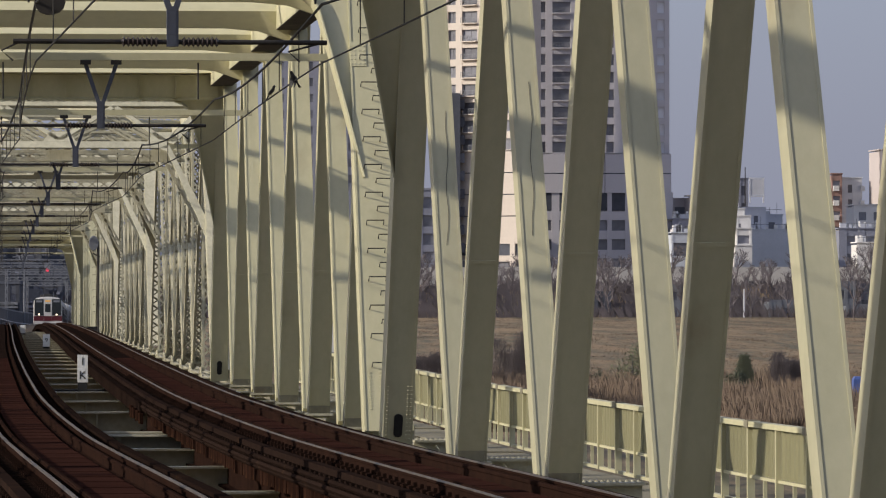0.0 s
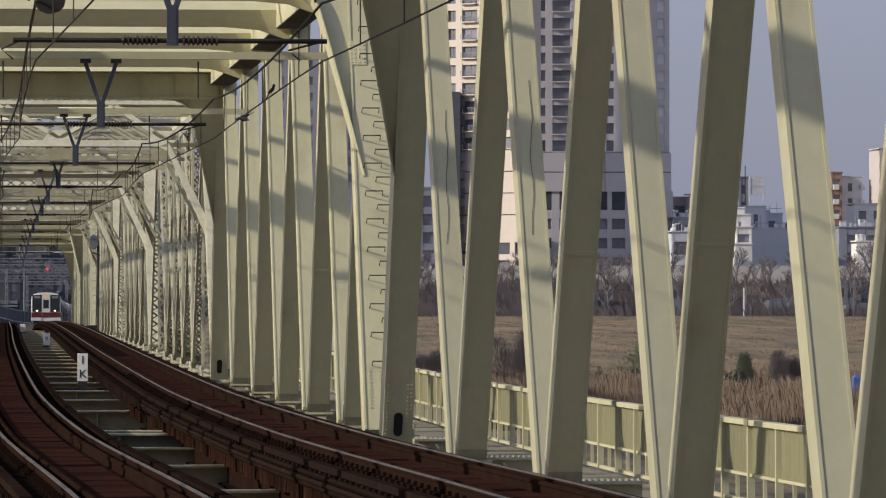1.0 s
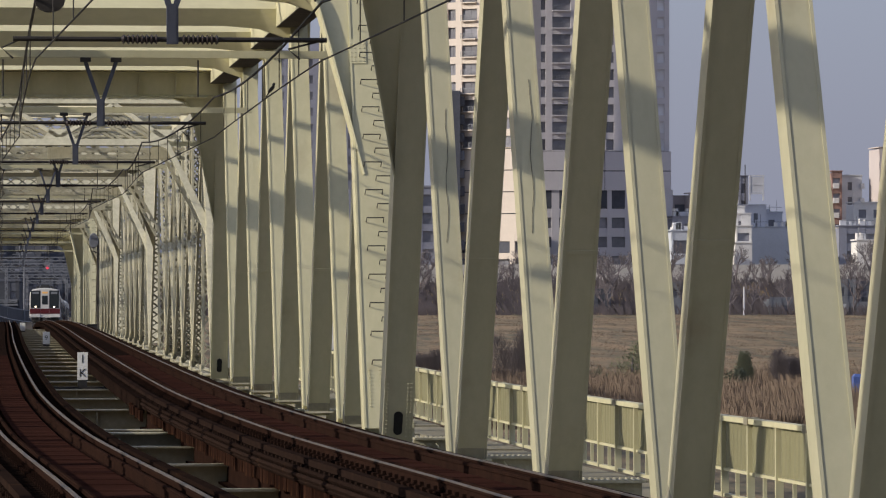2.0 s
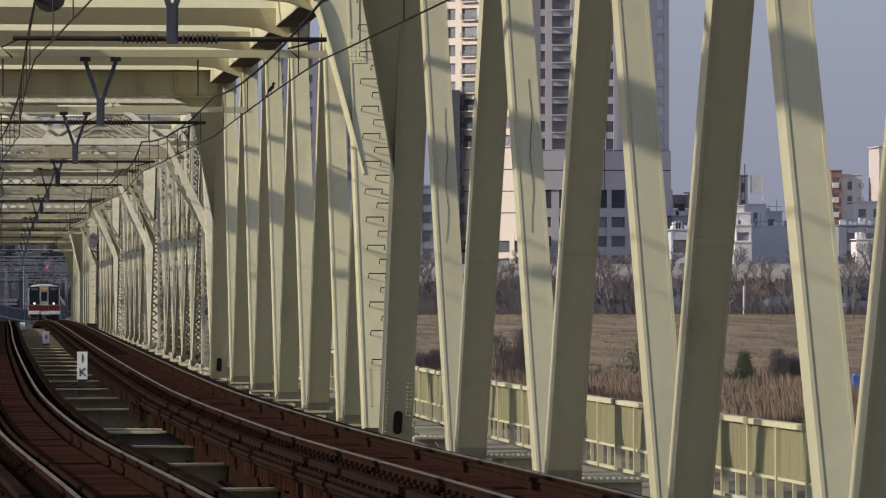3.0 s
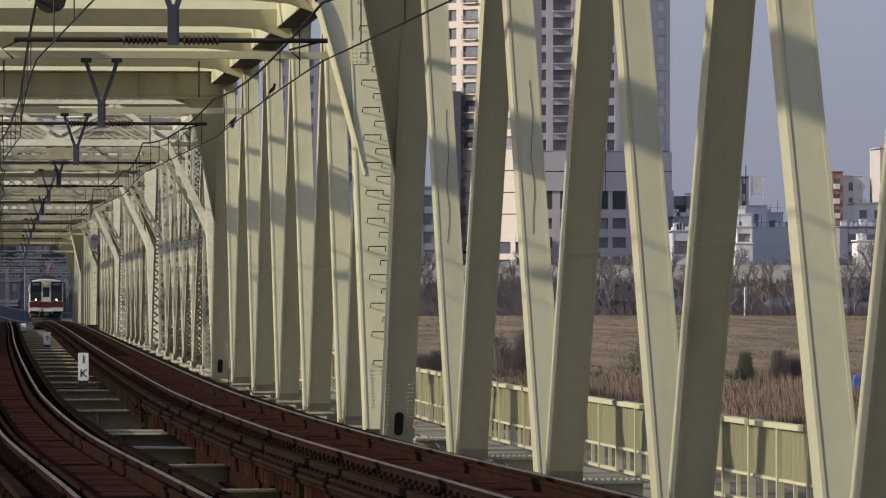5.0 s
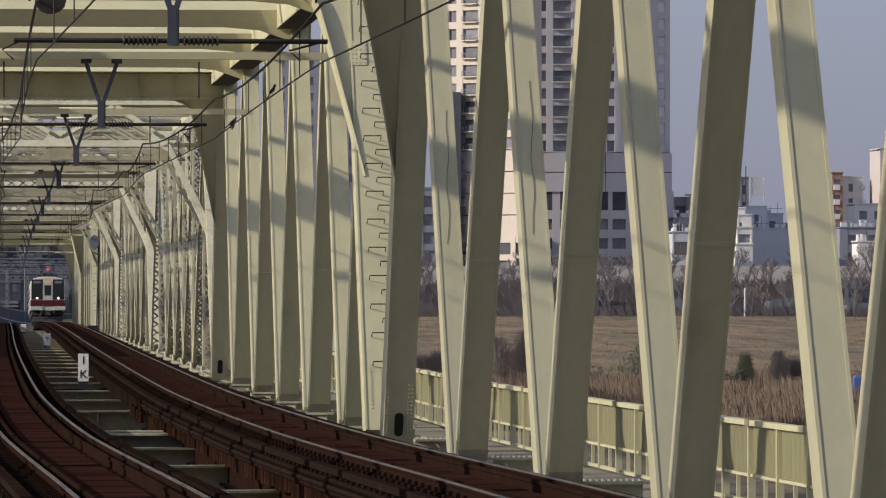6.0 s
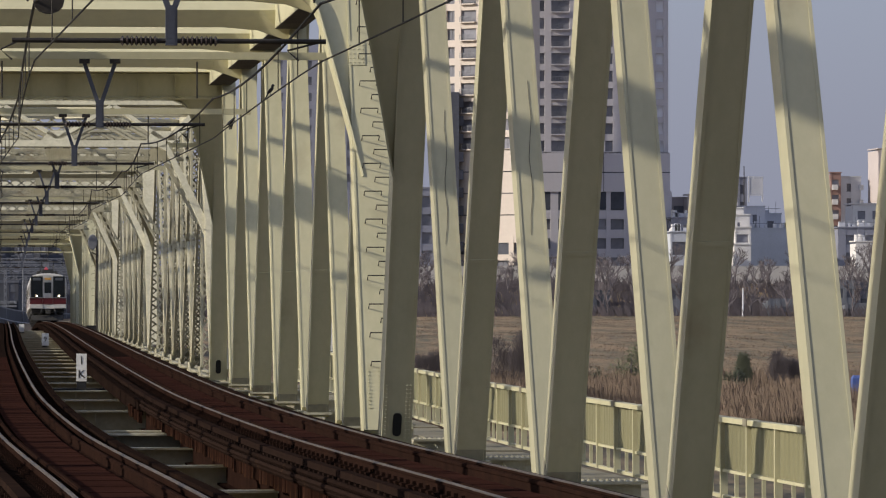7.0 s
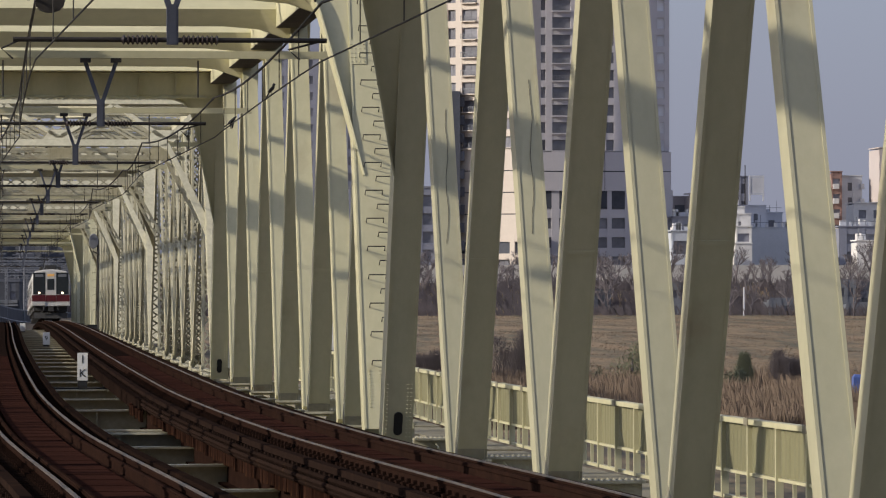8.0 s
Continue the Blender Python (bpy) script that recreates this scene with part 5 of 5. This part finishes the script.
def clump(seed, n, w, h, leaf, lean=0.5, twiggy=False):
    """Shrub: small leaf blades, or fine upright twigs, round several uneven heads."""
    r = random.Random(seed)
    g = Geo()
    heads = [(r.uniform(-0.28, 0.28) * w, r.uniform(-0.28, 0.28) * w, r.uniform(0.55, 1.0), r.uniform(0.4, 0.75)) for _ in range(7)]
    for _ in range(n):
        hx, hy, hh, hw = r.choice(heads)
        a, k, zz = r.uniform(0, 2 * math.pi), r.random() ** 0.6, r.random() ** 0.8
        rad = k * w * hw / 2 * math.sqrt(max(0.04, 1 - zz * zz * 0.96)) * (0.6 + 0.4 * min(1, zz * 3))
        p = Vector((hx + rad * math.cos(a), hy + rad * math.sin(a), zz * h * hh))
        if twiggy:
            u = Vector((math.cos(a) * 0.35 + r.uniform(-0.3, 0.3), math.sin(a) * 0.35 + r.uniform(-0.3, 0.3), 1)).normalized() * leaf * r.uniform(1.2, 3.2)
            s = Vector((1, 0, 0)) * leaf * 0.035
        else:
            u = Vector((r.uniform(-1, 1), r.uniform(-1, 1), r.uniform(-lean, 1.4))).normalized() * leaf * r.uniform(0.6, 1.5)
            s = u.orthogonal().normalized() * leaf * 0.2
        i = len(g.v)
        g.v += [tuple(p - s * 0.4), tuple(p + u * 0.5 + s), tuple(p + u * 1.2), tuple(p + u * 0.5 - s)]
        g.f.append((i, i + 1, i + 2, i + 3))
    return g


variants = [bare_tree(11 + k, 6.5 + 0.8 * k) for k in range(5)]
rng = random.Random(9)
for k in range(190):
    y = rng.uniform(700, 748)
    x = 18 + 114 * (k + rng.uniform(-0.5, 1.4)) / 190
    tm, cm = variants[(k * 7) % 5]
    th = thing("bare_tree", Matrix.Translation((x, y, ground_z(x, y))) @ Euler((0, 0, rng.uniform(0, 6))).to_matrix().to_4x4(), "leafless grey-brown winter tree on the levee slope", "tree", "trees along the levee")
    part("trunk", tm, TWIG, th)
    part("crown", cm, TWIG, th)
    s = rng.uniform(0.55, 1.0)
    th.scale = (s, s, s)
brush = Geo()
for k in range(30000):
    x, y = rng.uniform(-14, 132), rng.uniform(699, 736)
    if noise.noise((x * 0.15, y * 0.08, 2)) < rng.uniform(-0.5, 0.1):
        continue
    z, h = ground_z(x, y) - 0.1, rng.uniform(0.6, 2.0)
    a, w = rng.uniform(-0.6, 0.6), rng.uniform(0.02, 0.07)
    i = len(brush.v)
    brush.v += [(x - w, y, z), (x + w, y, z), (x + a * h * 0.4 + w, y, z + h * 0.6), (x + a * h, y, z + h)]
    brush.f.append((i, i + 1, i + 2, i + 3))
tagged(part("brushwood", brush, BRUSH), "tangled grey-brown winter brushwood on the levee", "brushwood", kind="stuff")

SH = [("dark rounded leafless shrub on the flood plain", 31.8, 306, 3.3, 3.1, SHRUBWOOD, 0.20, True), ("airy pale green willow shrub in dry grass", 38.4, 300, 2.8, 2.9, WILLOW, 0.13, False),
      ("low dark green shrub in dry grass", 36.5, 303, 2.6, 1.0, BUSH, 0.12, False), ("green shrub among reeds", 43.0, 288, 1.9, 1.5, BUSH, 0.12, False), ("taller green shrub among reeds", 43.9, 290, 1.5, 2.0, BUSH, 0.12, True),
      ("brown leafless shrub among reeds", 46.2, 290, 2.4, 2.2, SHRUBWOOD, 0.20, True), ("low dark shrub by the fence", 27.3, 312, 2.4, 1.7, SHRUBWOOD, 0.17, True),
      ("dark green shrub at the reeds' edge", 49.6, 292, 1.4, 1.7, BUSH, 0.12, False), ("brown leafless shrub among reeds", 41.6, 294, 1.8, 1.0, SHRUBWOOD, 0.15, True),
      ("spreading brown shrub among reeds", 48.0, 296, 2.6, 1.6, SHRUBWOOD, 0.2, True)]
for k, (lab, x, y, w, h, mat, leaf, twiggy) in enumerate(SH):
    th = thing("shrub", Matrix.Translation((x, y, ground_z(x, y) - 0.1)), lab, "shrub", "shrubs on the flood plain")
    part("foliage", clump(40 + k, 6000 if twiggy else 1500, w, h, leaf, twiggy=twiggy), mat, th)
    part("stem", Geo().tube([(0, 0, -0.2), (0.05, 0, h * 0.35), (0.1, 0.05, h * 0.7)], [0.09, 0.06, 0.02], 5), TWIG, th)


tp = thing("blue_tarp", Matrix.Translation((46.6, 268, ground_z(46.6, 268))), "small folded blue tarpaulin among the reeds", "tarpaulin")
part("sheet", Geo().loft([[(x * k, y * k, z) for x, y in ((-0.4, -0.3), (0.4, -0.3), (0.4, 0.3), (-0.4, 0.3))] for z, k in ((-0.1, 1.05), (1.15, 1.0), (1.3, 0.75))]), TARP, tp)


def blades(n, x0, x1, y0, y1, h0, h1, w, seed):
    r = random.Random(seed)
    g = Geo()
    for _ in range(n):
        y = r.uniform(y0, y1)
        x = r.uniform(x0, x1) * y / y1
        if noise.noise((x * 0.25, y * 0.12, seed)) < r.uniform(-0.55, 0.25):
            continue
        z = ground_z(x, y) - 0.05
        h = r.uniform(h0, h1) * (0.75 + 0.5 * noise.noise((x * 0.3, y * 0.2, 7)))
        a = r.uniform(-0.25, 0.25)
        i = len(g.v)
        g.v += [(x - w, y, z), (x + w, y, z), (x + a * h * 0.5 + w * 0.7, y + r.uniform(-0.1, 0.1), z + h * 0.6), (x + a * h, y, z + h)]
        g.f.append((i, i + 1, i + 2, i + 3))
    return g


tagged(part("reeds", blades(110000, 24, 68, 215, 312, 0.5, 1.35, 0.010, 3), REED), "tall dry brown reeds on the near flood plain", "reeds", kind="stuff")
tagged(part("dry_grass", blades(70000, 38, 132, 305, 700, 0.06, 0.20, 0.05, 4), REED), "short dry grass tufts over the flood plain", "grass", kind="stuff")


# ---------- what moves ----------
# the bird: seconds, place, turn, pitch
BIRDWAY = [(0, 4.35, 71.2, 5, -55, -50),
           (0.45, 4.35, 71.2, 5, -55, -50),
           (0.6, 4.28, 71.2, 4.96, -75, -10),
           (0.75, 4.15, 71.7, 4.89, -80, 10),
           (0.9, 4.01, 74, 4.77, -85, 20),
           (1, 3.78, 74, 4.52, -85, 25),
           (1.1, 3.51, 74, 4.21, -85, 30),
           (1.2, 3.2, 74, 3.87, -85, 25),
           (1.3, 2.77, 74, 3.55, -85, 20),
           (1.5, 1.93, 74, 3.04, -85, 10),
           (1.9, -0.16, 74, 2.67, -80, 0),
           (2.4, -0.82, 75, 2.85, -20, 0),
           (3, -0.94, 78, 3.14, 40, 0),
           (3.6, -0.88, 81, 3.54, 80, 0),
           (4, 0.01, 84, 3.87, 85, -10),
           (4.2, 2.1, 86, 4.2, 85, -15),
           (4.4, 3.74, 88.3, 4.64, 80, -20),
           (4.55, 4.21, 89.3, 4.94, 70, -35),
           (4.7, 4.36, 89.3, 4.94, 60, -35),
           (8, 4.36, 89.3, 4.94, 60, -35)]


def wing_pose(sx, sweep, flap):
    """A wing swept back along the body and raised from it, in degrees."""
    return Matrix.Translation((sx * 0.026, -0.01, 0.012)) @ Euler((0, radians(-sx * flap), radians(sx * sweep))).to_matrix().to_4x4()


def motions():
    times = [0.5 * k for k in range(17)]
    for k, car in enumerate(TRAIN):
        walk(car, [(t, on_line(381.0 + 15.6 * (8.0 - t) + 20.0 * k, GAP)) for t in times])
    walk(FLYER, [(t, Matrix.Translation((x, y, z)) @ Euler((radians(pitch), 0, radians(turn)), "XYZ").to_matrix().to_4x4()) for t, x, y, z, turn, pitch in BIRDWAY])
    beats = [(0.1 * k, 15, 35 if k % 2 else -35) for k in range(7, 47)]
    folded = [(0.0, 78, -50), (0.45, 78, -50), (0.58, 30, 0)]
    for sx, wing in zip((-1, 1), WINGS):
        walk(wing, [(t, wing_pose(sx, sweep, flap)) for t, sweep, flap in folded + beats + [(4.72, 45, -20), (4.85, 78, -50), (8.0, 78, -50)]])


motions()
